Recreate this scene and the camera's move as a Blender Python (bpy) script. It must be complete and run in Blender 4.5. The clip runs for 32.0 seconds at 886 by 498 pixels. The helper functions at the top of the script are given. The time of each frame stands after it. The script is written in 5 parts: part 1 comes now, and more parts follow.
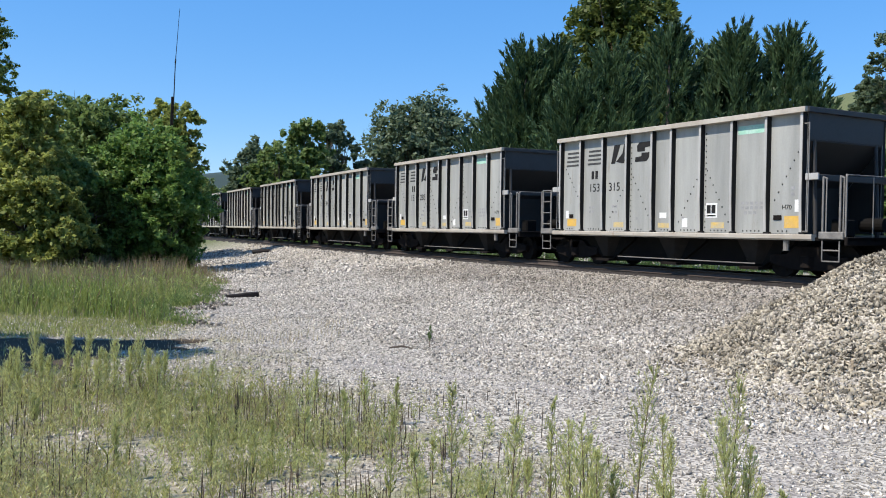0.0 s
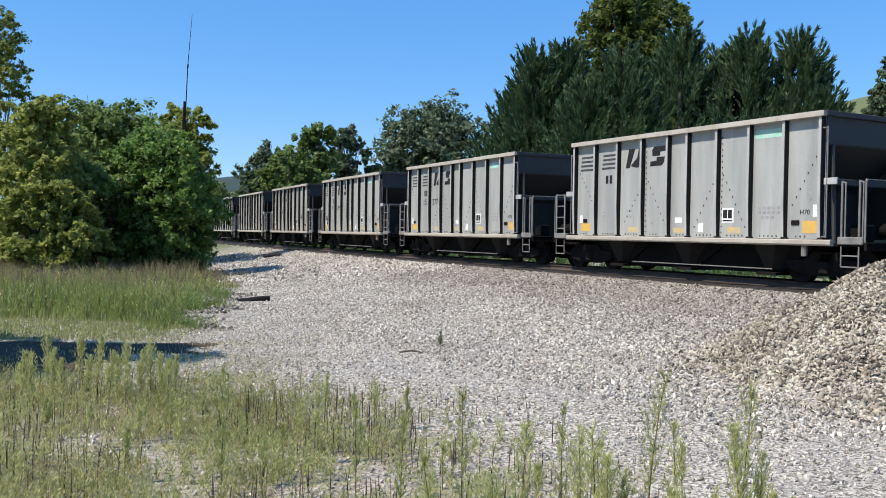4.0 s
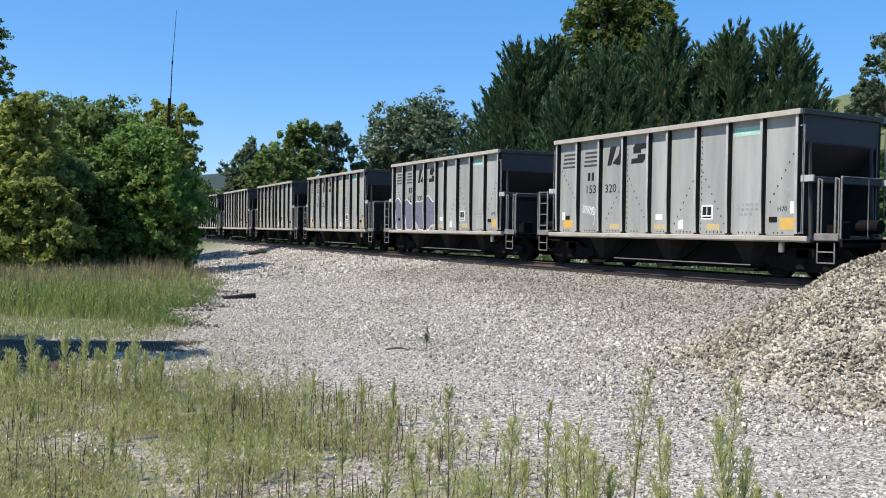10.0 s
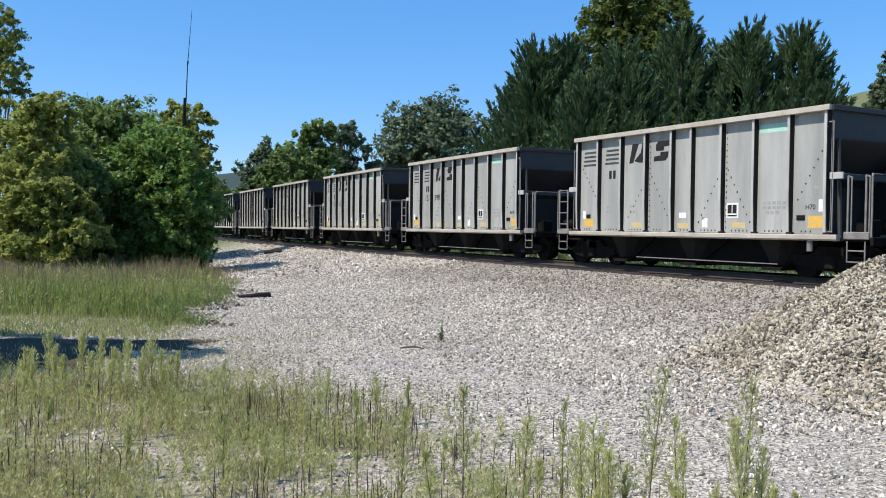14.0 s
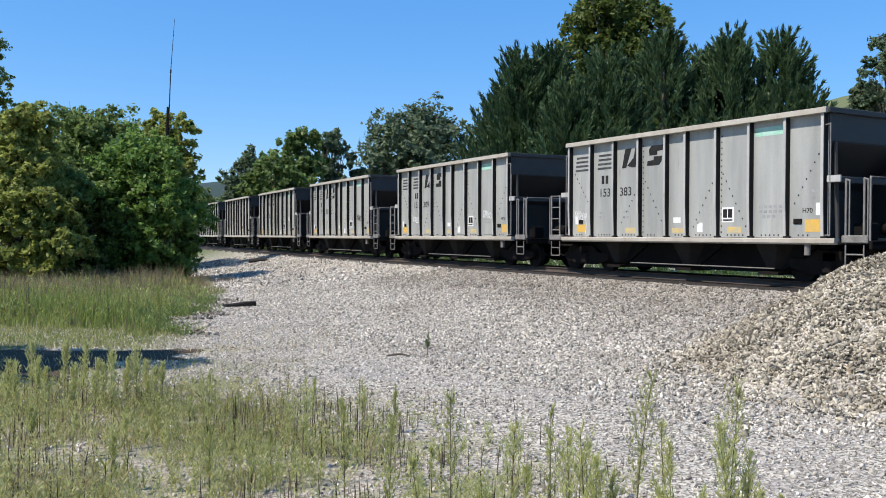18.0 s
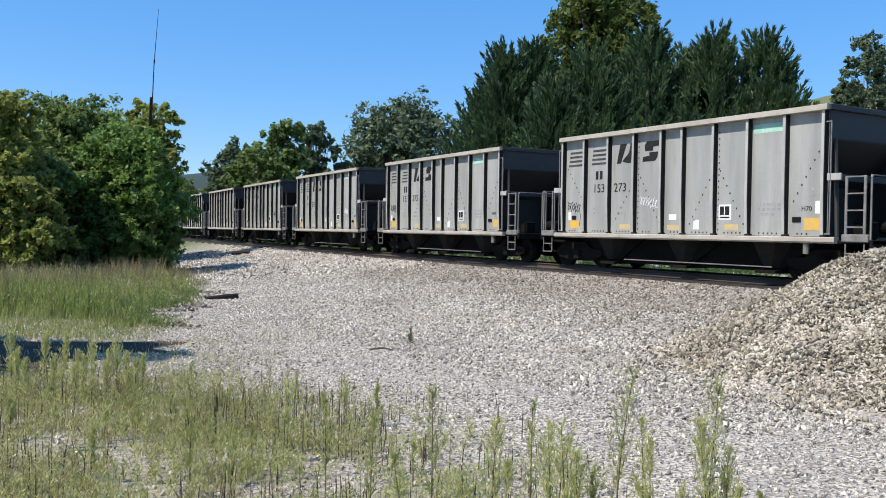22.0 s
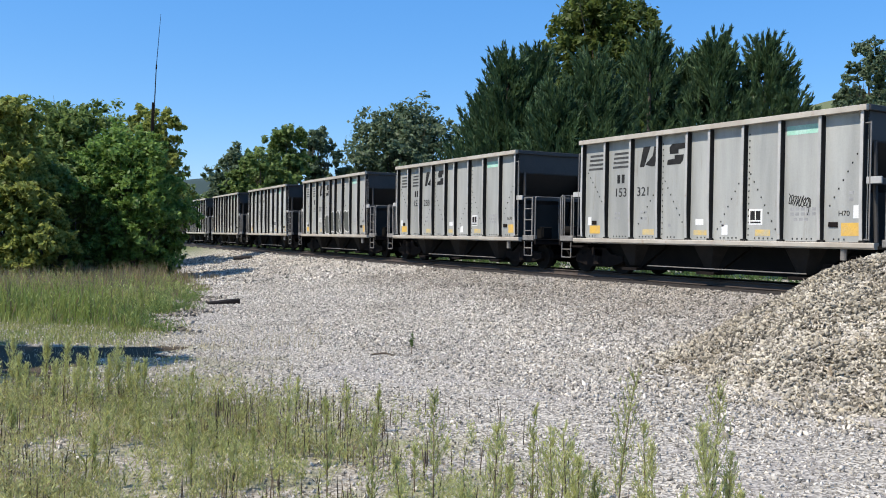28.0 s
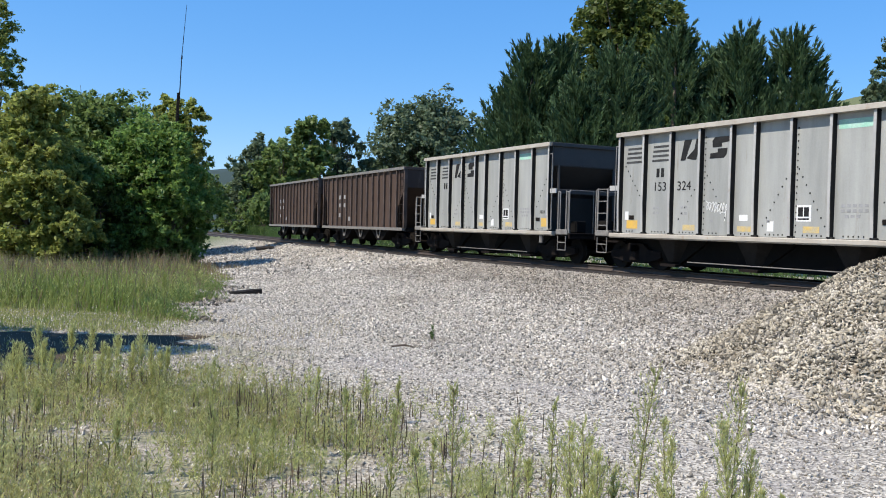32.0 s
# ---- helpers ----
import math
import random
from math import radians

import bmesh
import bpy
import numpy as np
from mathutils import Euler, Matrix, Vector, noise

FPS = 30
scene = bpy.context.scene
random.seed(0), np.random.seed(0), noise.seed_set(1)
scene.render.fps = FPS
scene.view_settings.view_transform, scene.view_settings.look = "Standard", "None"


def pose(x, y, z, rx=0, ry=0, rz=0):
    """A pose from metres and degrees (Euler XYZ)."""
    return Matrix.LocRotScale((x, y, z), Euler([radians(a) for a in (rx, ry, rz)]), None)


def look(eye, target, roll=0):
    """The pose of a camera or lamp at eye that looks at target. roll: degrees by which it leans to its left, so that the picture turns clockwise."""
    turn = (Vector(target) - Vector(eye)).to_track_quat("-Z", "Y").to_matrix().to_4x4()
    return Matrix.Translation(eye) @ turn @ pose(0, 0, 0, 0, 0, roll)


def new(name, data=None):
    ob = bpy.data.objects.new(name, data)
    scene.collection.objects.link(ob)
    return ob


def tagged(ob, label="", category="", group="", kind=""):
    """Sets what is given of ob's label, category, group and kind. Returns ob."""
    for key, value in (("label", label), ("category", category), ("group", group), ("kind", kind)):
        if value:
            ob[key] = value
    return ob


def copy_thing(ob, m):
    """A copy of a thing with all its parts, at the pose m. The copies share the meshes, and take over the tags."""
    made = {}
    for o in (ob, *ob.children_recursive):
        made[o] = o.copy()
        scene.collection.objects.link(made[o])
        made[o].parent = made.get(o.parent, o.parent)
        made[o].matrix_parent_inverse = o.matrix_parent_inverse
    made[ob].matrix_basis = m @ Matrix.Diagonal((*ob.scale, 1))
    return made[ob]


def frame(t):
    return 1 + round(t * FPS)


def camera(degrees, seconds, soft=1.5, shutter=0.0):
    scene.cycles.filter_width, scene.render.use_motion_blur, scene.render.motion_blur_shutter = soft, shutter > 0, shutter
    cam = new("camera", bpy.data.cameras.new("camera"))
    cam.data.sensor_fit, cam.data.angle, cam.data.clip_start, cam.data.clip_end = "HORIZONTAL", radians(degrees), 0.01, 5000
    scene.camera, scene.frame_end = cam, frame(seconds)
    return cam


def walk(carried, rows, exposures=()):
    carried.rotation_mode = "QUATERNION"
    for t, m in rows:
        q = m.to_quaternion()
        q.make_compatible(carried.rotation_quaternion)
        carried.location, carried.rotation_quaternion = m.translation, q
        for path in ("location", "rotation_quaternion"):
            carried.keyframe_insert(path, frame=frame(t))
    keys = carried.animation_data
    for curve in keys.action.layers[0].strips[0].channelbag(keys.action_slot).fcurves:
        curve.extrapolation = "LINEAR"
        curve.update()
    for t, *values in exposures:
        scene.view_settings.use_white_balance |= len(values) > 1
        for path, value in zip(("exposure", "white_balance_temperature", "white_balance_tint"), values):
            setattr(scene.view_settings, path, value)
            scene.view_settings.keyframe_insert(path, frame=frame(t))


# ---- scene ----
cam = camera(54.02, 32.0, 1.0)
EYE = (0.0, 0.0, 1.9)
# seconds and the three angles of a camera held by hand at one place
HELD = [
    (0, 89.599, -1.339, 0.278), (0.5, 90.011, -1.261, 0.880), (1, 90.142, -1.346, 1.206),
    (1.5, 90.150, -1.346, 1.381), (2, 90.294, -1.237, 1.186), (2.5, 90.484, -1.104, 1.106),
    (3, 90.361, -1.315, 1.215), (3.5, 90.163, -1.452, 1.124), (5.5, 89.079, -1.286, 0.220),
    (6, 89.030, -1.330, -0.113), (6.5, 88.833, -1.114, -0.467), (7, 88.567, -1.510, -0.892),
    (7.5, 88.966, -1.426, -1.011), (8, 89.186, -1.170, -0.877), (8.5, 89.799, -1.179, -0.505),
    (9, 90.000, -1.100, -0.000), (9.5, 90.028, -1.092, 0.102), (10, 89.701, -1.371, 0.076),
    (10.5, 89.755, -1.095, 0.322), (11, 89.762, -1.141, 0.579), (11.5, 89.947, -1.030, 0.645),
    (12, 90.081, -0.932, 0.592), (12.5, 90.163, -1.506, 0.739), (13, 89.821, -1.372, 0.713),
    (13.5, 89.570, -1.279, 1.062), (15.5, 89.813, -1.165, 0.531), (16, 89.835, -0.733, 0.145),
    (16.5, 90.018, -0.591, -0.078), (17, 89.927, -0.405, -0.034), (17.5, 89.885, -0.465, 0.062),
    (18, 90.082, -0.777, 0.069), (18.5, 90.230, -1.248, -0.194), (19, 90.178, -1.291, -0.620),
    (19.5, 90.230, -1.229, -0.952), (20, 90.501, -1.148, -1.031), (20.5, 90.355, -1.347, -1.125),
    (21, 90.082, -1.493, -1.029), (21.5, 89.933, -1.344, -0.826), (22, 89.734, -1.385, -1.006),
    (22.5, 89.624, -1.297, -1.039), (23, 89.580, -1.546, -1.151), (23.5, 89.653, -1.216, -1.013),
    (24, 89.858, -1.146, -0.855), (24.5, 89.928, -1.097, -0.594), (25, 89.886, -1.219, -0.460),
    (25.5, 89.831, -1.379, -0.408), (27.5, 90.170, -1.233, -0.744), (28, 90.069, -1.387, -0.904),
    (28.5, 89.870, -1.572, -0.662), (29, 89.631, -1.595, -0.733), (29.5, 89.557, -1.429, -0.488),
    (30, 89.594, -1.424, -0.248), (30.5, 89.521, -1.521, 0.023), (31, 89.406, -1.671, 0.312),
    (31.5, 89.352, -2.000, 0.433), (32, 89.549, -2.094, 0.515),
]
walk(cam, [(t, pose(*EYE, rx, ry, rz)) for t, rx, ry, rz in HELD])

# ---- light ----
world = bpy.data.worlds.new("sky")
scene.world = world
world.use_nodes = True
SUN_AZ, SUN_EL = math.atan2(-0.465, -0.885), radians(52)
wn = world.node_tree.nodes
sky = wn.new("ShaderNodeTexSky")
sky.sky_type, sky.sun_disc = "NISHITA", False
sky.sun_elevation, sky.sun_rotation = SUN_EL, math.pi / 2 - SUN_AZ
sky.air_density, sky.dust_density, sky.ozone_density = 1.0, 0.2, 1.6
deep = wn.new("ShaderNodeHueSaturation")
deep.inputs["Hue"].default_value, deep.inputs["Saturation"].default_value = 0.500, 1.34
wn["Background"].inputs["Strength"].default_value = 0.148
world.node_tree.links.new(sky.outputs[0], deep.inputs["Color"])
clear = wn.new("ShaderNodeMix")
clear.data_type, clear.inputs[0].default_value = "RGBA", 0.5
clear.inputs[7].default_value = (0.58, 2.0, 5.1, 1)
world.node_tree.links.new(deep.outputs[0], clear.inputs[6])
world.node_tree.links.new(clear.outputs[2], wn["Background"].inputs["Color"])
sun = new("sun", bpy.data.lights.new("sun", "SUN"))
sun.data.energy, sun.data.angle, sun.data.color = 5.0, radians(0.53), (1.0, 0.92, 0.81)
sun.matrix_world = look((200 * math.cos(SUN_AZ) * math.cos(SUN_EL), 200 * math.sin(SUN_AZ) * math.cos(SUN_EL), 200 * math.sin(SUN_EL)), (0, 0, 0))
scene.view_settings.exposure = 0.32


# ---- materials ----
def nodes_of(name):
    m = bpy.data.materials.new(name)
    m.use_nodes = True
    return m, m.node_tree.nodes, m.node_tree.links, m.node_tree.nodes["Principled BSDF"]


def noise_node(n, l, coord, scale, detail=4, rough=0.55):
    k = n.new("ShaderNodeTexNoise")
    k.inputs["Scale"].default_value = scale
    k.inputs["Detail"].default_value = detail
    k.inputs["Roughness"].default_value = rough
    l.new(coord, k.inputs["Vector"])
    return k.outputs["Fac"]


def ramp_node(n, l, fac, stops):
    r = n.new("ShaderNodeValToRGB")
    els = r.color_ramp.elements
    while len(els) < len(stops):
        els.new(0.5)
    for e, (p, c) in zip(els, stops):
        e.position, e.color = p, (*c, 1) if len(c) == 3 else c
    l.new(fac, r.inputs["Fac"])
    return r.outputs["Color"]


def mix_node(n, l, fac, a, b, mode="MIX"):
    k = n.new("ShaderNodeMix")
    k.data_type, k.blend_type = "RGBA", mode
    for sock, v in ((k.inputs[0], fac), (k.inputs[6], a), (k.inputs[7], b)):
        if isinstance(v, (int, float)):
            sock.default_value = v
        elif isinstance(v, tuple):
            sock.default_value = (*v, 1)
        else:
            l.new(v, sock)
    return k.outputs[2]


def grey(v):
    return (v, v, v)


def surface(name, base, second, scale=3.0, fine=40.0, rough=0.7, metal=0.0, bump=0.3, depth=0.01, third=None, spread=(0.35, 0.65), rand=0.0, island=0.0, streak=False, trans=0.0, spec=0.5, grain=0.5):
    """A weathered surface: two colours in large stains, fine grain, bump; rand varies it from piece to piece."""
    m, n, l, b = nodes_of(name)
    tc = n.new("ShaderNodeTexCoord").outputs["Object"]
    vec = tc
    if streak:
        mp = n.new("ShaderNodeMapping")
        mp.inputs["Scale"].default_value = (1, 1, 0.12)
        l.new(tc, mp.inputs["Vector"])
        vec = mp.outputs[0]
    big = noise_node(n, l, vec, scale, 5, 0.6)
    small = noise_node(n, l, tc, fine, 3, 0.6)
    col = ramp_node(n, l, big, [(spread[0], base), (spread[1], second)])
    if third:
        spot = noise_node(n, l, vec, scale * 2.7, 6, 0.7)
        col = mix_node(n, l, ramp_node(n, l, spot, [(0.6, grey(0)), (0.74, grey(1))]), col, third)
    col = mix_node(n, l, grain, col, ramp_node(n, l, small, [(0.3, grey(0.55)), (0.7, grey(1.0))]), "MULTIPLY")
    if rand or island:
        src = n.new("ShaderNodeObjectInfo").outputs["Random"] if rand else n.new("ShaderNodeNewGeometry").outputs["Random Per Island"]
        k = rand or island
        stops = [(0.0, grey(1 - k)), (0.35, grey(1 - k * 0.55)), (0.8, grey(1.0)), (1.0, grey(1.0 + k * 0.35))]
        col = mix_node(n, l, 1.0, col, ramp_node(n, l, src, stops), "MULTIPLY")
    l.new(col, b.inputs["Base Color"])
    l.new(ramp_node(n, l, big, [(0.2, grey(max(0, rough - 0.12))), (0.8, grey(min(1, rough + 0.1)))]), b.inputs["Roughness"])
    b.inputs["Metallic"].default_value = metal
    b.inputs["Specular IOR Level"].default_value = spec
    if trans:
        b.inputs["Transmission Weight"].default_value = 0
        tr = n.new("ShaderNodeBsdfTranslucent")
        l.new(col, tr.inputs["Color"])
        mx = n.new("ShaderNodeMixShader")
        mx.inputs[0].default_value = trans
        l.new(b.outputs[0], mx.inputs[1])
        l.new(tr.outputs[0], mx.inputs[2])
        l.new(mx.outputs[0], n["Material Output"].inputs["Surface"])
    if bump:
        bp = n.new("ShaderNodeBump")
        bp.inputs["Strength"].default_value, bp.inputs["Distance"].default_value = bump, depth
        l.new(small, bp.inputs["Height"])
        l.new(bp.outputs[0], b.inputs["Normal"])
    return m


def ground_material():
    """Gravel, trodden dirt and dry grass, laid out by place with ragged edges."""
    m, n, l, b = nodes_of("ground_gravel_and_dirt")
    tc = n.new("ShaderNodeTexCoord").outputs["Object"]
    sep = n.new("ShaderNodeSeparateXYZ")
    l.new(tc, sep.inputs[0])
    broad = noise_node(n, l, tc, 0.5, 5, 0.6)
    mid = noise_node(n, l, tc, 3.0, 5, 0.65)
    fine = noise_node(n, l, tc, 26.0, 4, 0.7)
    vor = n.new("ShaderNodeTexVoronoi")
    vor.inputs["Scale"].default_value = 34.0
    l.new(tc, vor.inputs["Vector"])
    stone = ramp_node(n, l, vor.outputs["Color"], [(0.27, (0.10, 0.087, 0.068)), (0.47, (0.36, 0.322, 0.262)), (0.72, (0.74, 0.675, 0.57))])
    gravel = mix_node(n, l, 0.25, stone, ramp_node(n, l, mid, [(0.35, (0.36, 0.325, 0.268)), (0.65, (0.52, 0.475, 0.40))]))
    gravel = mix_node(n, l, ramp_node(n, l, broad, [(0.5, grey(0)), (0.62, grey(0.5))]), gravel, (0.30, 0.27, 0.25))
    dirt = mix_node(n, l, 0.4, mix_node(n, l, mid, (0.23, 0.19, 0.135), (0.42, 0.365, 0.28)), stone)
    turf = mix_node(n, l, mid, (0.17, 0.20, 0.07), (0.32, 0.30, 0.14))

    def math_node(op, a, c):
        k = n.new("ShaderNodeMath")
        k.operation = op
        for s, v in zip(k.inputs, (a, c)):
            if isinstance(v, (int, float)):
                s.default_value = v
            else:
                l.new(v, s)
        return k.outputs[0]

    # turf grows left of the line from the near right to the far left
    edge = math_node("ADD", math_node("MULTIPLY", sep.outputs[0], 1.0), math_node("MULTIPLY", sep.outputs[1], GRASS_SLOPE))
    edge = math_node("ADD", edge, math_node("MULTIPLY", math_node("SUBTRACT", broad, 0.5), 7.0))
    near = math_node("SUBTRACT", GRASS_NEAR, edge)
    near = ramp_node(n, l, math_node("ADD", math_node("MULTIPLY", near, 0.28), 0.5), [(0.25, grey(0)), (0.85, grey(1))])
    far = math_node("ADD", math_node("MULTIPLY", math_node("ABSOLUTE", math_node("ADD", sep.outputs[0], -5.0), 0), 1.0), math_node("MULTIPLY", sep.outputs[1], 0.4))
    far = ramp_node(n, l, math_node("MULTIPLY", far, 0.005), [(0.22, grey(0)), (0.3, grey(1))])
    col = mix_node(n, l, near, gravel, dirt)
    patch = math_node("MULTIPLY", near, ramp_node(n, l, noise_node(n, l, tc, 1.1, 4), [(0.42, grey(0)), (0.62, grey(1))]))
    col = mix_node(n, l, patch, col, turf)
    col = mix_node(n, l, far, col, mix_node(n, l, broad, (0.10, 0.125, 0.045), (0.16, 0.175, 0.07)))
    woods = ramp_node(n, l, math_node("MULTIPLY", sep.outputs[1], 0.001), [(0.45, grey(0)), (0.6, grey(1))])
    col = mix_node(n, l, woods, col, mix_node(n, l, broad, (0.022, 0.045, 0.04), (0.035, 0.06, 0.05)))
    col = mix_node(n, l, 0.55, col, ramp_node(n, l, fine, [(0.3, grey(0.45)), (0.7, grey(1))]), "MULTIPLY")
    l.new(col, b.inputs["Base Color"])
    b.inputs["Roughness"].default_value = 0.95
    bp = n.new("ShaderNodeBump")
    bp.inputs["Strength"].default_value, bp.inputs["Distance"].default_value = 0.8, 0.03
    l.new(mix_node(n, l, 0.5, vor.outputs["Distance"], fine), bp.inputs["Height"])
    l.new(bp.outputs[0], b.inputs["Normal"])
    return m


GRASS_SLOPE, GRASS_NEAR = 0.55, 4.6
M_GROUND = ground_material()
M_PANEL = surface("weathered_pale_grey_paint", (0.275, 0.28, 0.263), (0.40, 0.405, 0.38), 1.6, 30, 0.55, 0, 0.1, 0.003, third=(0.25, 0.225, 0.185), rand=0.12, streak=True, grain=0.18)
M_FRESHPANEL = surface("cleaner_pale_grey_paint", (0.39, 0.41, 0.40), (0.51, 0.53, 0.515), 1.6, 30, 0.5, 0, 0.1, 0.003, third=(0.33, 0.325, 0.30), rand=0.10, streak=True, grain=0.15)
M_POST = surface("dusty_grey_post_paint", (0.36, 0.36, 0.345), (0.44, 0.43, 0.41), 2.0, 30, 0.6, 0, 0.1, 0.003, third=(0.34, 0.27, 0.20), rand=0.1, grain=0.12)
# post webs: the unlit flank's shade is put into this black
M_FLANK = surface("shade_black_post_paint", (0.012, 0.012, 0.012), (0.022, 0.021, 0.020), 2.0, 30, 0.8, 0, 0.1, 0.003, spec=0.2)
M_PLUM = surface("plum_spray_paint", (0.13, 0.125, 0.19), (0.20, 0.20, 0.25), 4.0, 40, 0.6, 0, 0, 0.001)
M_SPRAYGREY = surface("grey_green_spray_paint", (0.075, 0.08, 0.072), (0.11, 0.115, 0.10), 4.0, 40, 0.6, 0, 0, 0.001)
M_CHORD = surface("pale_dusty_top_chord", (0.45, 0.415, 0.355), (0.35, 0.31, 0.255), 1.6, 25, 0.65, 0, 0.15, 0.004, third=(0.27, 0.17, 0.10), grain=0.12)
# slope and end sheets: grime plus the turned-away end's shade in one colour
M_SLOPESHEET = surface("shaded_grimy_slope_sheet_paint", (0.024, 0.020, 0.018), (0.042, 0.035, 0.031), 0.9, 30, 0.75, 0, 0.15, 0.004)
M_ENDSHEET = surface("shaded_sooty_end_sheet_paint", (0.030, 0.029, 0.029), (0.052, 0.050, 0.049), 0.9, 30, 0.65, 0, 0.15, 0.004, third=(0.03, 0.026, 0.022))
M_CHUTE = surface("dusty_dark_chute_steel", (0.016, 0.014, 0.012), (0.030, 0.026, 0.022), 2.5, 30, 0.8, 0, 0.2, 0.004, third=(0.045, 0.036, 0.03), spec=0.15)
# underframe, iron and wheels near black: under-car shade put into their base colours
M_UNDER = surface("shaded_grimy_underframe", (0.006, 0.0055, 0.005), (0.012, 0.011, 0.010), 2.0, 30, 0.85, 0, 0.25, 0.006, third=(0.018, 0.014, 0.011), spec=0.12)
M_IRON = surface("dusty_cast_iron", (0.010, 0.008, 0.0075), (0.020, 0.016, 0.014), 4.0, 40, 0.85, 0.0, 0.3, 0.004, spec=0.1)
M_GRAB = surface("dusty_grey_grab_iron", (0.15, 0.142, 0.13), (0.24, 0.225, 0.205), 5.0, 40, 0.6, 0, 0.1, 0.002, third=(0.20, 0.14, 0.10))
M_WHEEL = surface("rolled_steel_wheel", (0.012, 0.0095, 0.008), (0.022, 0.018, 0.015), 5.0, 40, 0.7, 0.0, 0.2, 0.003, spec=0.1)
M_BLACKMARK = surface("faded_black_lettering", (0.014, 0.014, 0.015), (0.03, 0.03, 0.03), 4.0, 40, 0.75, 0, 0, 0.001, spec=0.15)
M_STRIPE = surface("worn_black_stripe", (0.045, 0.046, 0.047), (0.085, 0.086, 0.086), 5.0, 50, 0.75, 0, 0, 0.001, third=(0.16, 0.16, 0.155), spec=0.15)
M_FAINT = surface("worn_grey_stencil", (0.26, 0.26, 0.26), (0.36, 0.36, 0.36), 6.0, 60, 0.6, 0, 0, 0.001)
M_YELLOW = surface("worn_yellow_reflector", (0.72, 0.44, 0.07), (0.62, 0.40, 0.12), 5.0, 40, 0.5, 0, 0, 0.001, third=(0.50, 0.45, 0.30))
M_PALEYELLOW = surface("washed_out_yellow_reflector", (0.66, 0.46, 0.13), (0.46, 0.41, 0.29), 6.0, 40, 0.5, 0, 0, 0.001, third=(0.58, 0.42, 0.12))
M_WHITE = surface("white_sticker", (0.82, 0.82, 0.80), (0.74, 0.74, 0.72), 5.0, 40, 0.5, 0, 0, 0.001)
M_MINT = surface("faded_mint_patch", (0.33, 0.62, 0.48), (0.44, 0.66, 0.56), 5.0, 40, 0.6, 0, 0, 0.001, third=(0.53, 0.56, 0.54))
M_COAL = surface("damp_brown_coal_load", (0.06, 0.05, 0.042), (0.22, 0.17, 0.12), 1.2, 18, 0.9, 0, 0.8, 0.05)
M_RUST = surface("rust_brown_car_paint", (0.050, 0.029, 0.020), (0.080, 0.047, 0.032), 1.0, 30, 0.75, 0, 0.2, 0.004, third=(0.14, 0.10, 0.075), rand=0.12, streak=True)
M_RUSTPOST = surface("rust_brown_post_paint", (0.07, 0.045, 0.034), (0.12, 0.085, 0.065), 2.0, 30, 0.75, 0, 0.2, 0.004, rand=0.12)
M_RAIL = surface("brown_rail_steel", (0.05, 0.034, 0.025), (0.08, 0.06, 0.048), 3.0, 40, 0.7, 0.0, 0.2, 0.002)
M_RAILTOP = surface("polished_rail_head", (0.16, 0.14, 0.12), (0.22, 0.20, 0.18), 3.0, 40, 0.55, 0.6, 0.05, 0.001)
M_TIE = surface("creosoted_tie", (0.016, 0.012, 0.010), (0.032, 0.025, 0.020), 4.0, 40, 0.9, 0, 0.4, 0.01, rand=0.3)
M_STONE = surface("grey_ballast_stone", (0.52, 0.475, 0.405), (0.74, 0.685, 0.60), 0.35, 60, 0.92, 0, 0.3, 0.004, third=(0.40, 0.335, 0.265), island=0.84)
M_WORNSTONE = surface("weathered_brown_grey_ballast", (0.31, 0.27, 0.22), (0.47, 0.425, 0.36), 0.5, 60, 0.92, 0, 0.3, 0.004, third=(0.28, 0.215, 0.155), island=0.85)
M_PILESTONE = surface("fresh_tan_ballast_stone", (0.34, 0.295, 0.218), (0.58, 0.525, 0.42), 0.9, 60, 0.92, 0, 0.3, 0.004, third=(0.34, 0.24, 0.14), island=0.92)
# dark lane sheet: the tree's shade on the ground put into a colour
M_LANESHADE = surface("shade_dark_lane", (0.066, 0.050, 0.033), (0.095, 0.074, 0.051), 1.2, 70, 0.95, 0, 0.5, 0.006, third=(0.12, 0.10, 0.08), spec=0.08)
M_BARK = surface("furrowed_bark", (0.085, 0.065, 0.05), (0.16, 0.13, 0.10), 3.0, 25, 0.95, 0, 0.8, 0.02)


def leaf_mat(name, a, b, c=None, trans=0.48):
    return surface(name, a, b, 0.45, 9.0, 0.55, 0, 0, 0.01, third=c, island=0.42, trans=trans, spec=0.3, grain=0.2)


M_LEAF_DARK = leaf_mat("dark_green_leaves", (0.10, 0.175, 0.05), (0.15, 0.24, 0.07))
M_LEAF_MID = leaf_mat("mid_green_leaves", (0.165, 0.24, 0.07), (0.24, 0.325, 0.10))
M_LEAF_BRIGHT = leaf_mat("bright_green_leaves", (0.175, 0.285, 0.065), (0.255, 0.385, 0.095))
M_LEAF_YELLOW = leaf_mat("yellowing_leaves", (0.285, 0.335, 0.085), (0.42, 0.45, 0.125), trans=0.54)
M_LEAF_MAPLE = leaf_mat("olive_maple_leaves", (0.10, 0.145, 0.036), (0.165, 0.205, 0.05))
# far trees: distance haze mixed into the leaf colour, greyer than the near ones
M_LEAF_FAR = leaf_mat("hazed_far_leaves", (0.142, 0.200, 0.120), (0.205, 0.265, 0.150))
M_CYPRESS = leaf_mat("dark_cypress_sprays", (0.054, 0.102, 0.046), (0.105, 0.172, 0.07), trans=0.25)
M_GRASS = leaf_mat("tall_green_grass", (0.30, 0.37, 0.10), (0.46, 0.48, 0.18), trans=0.5)
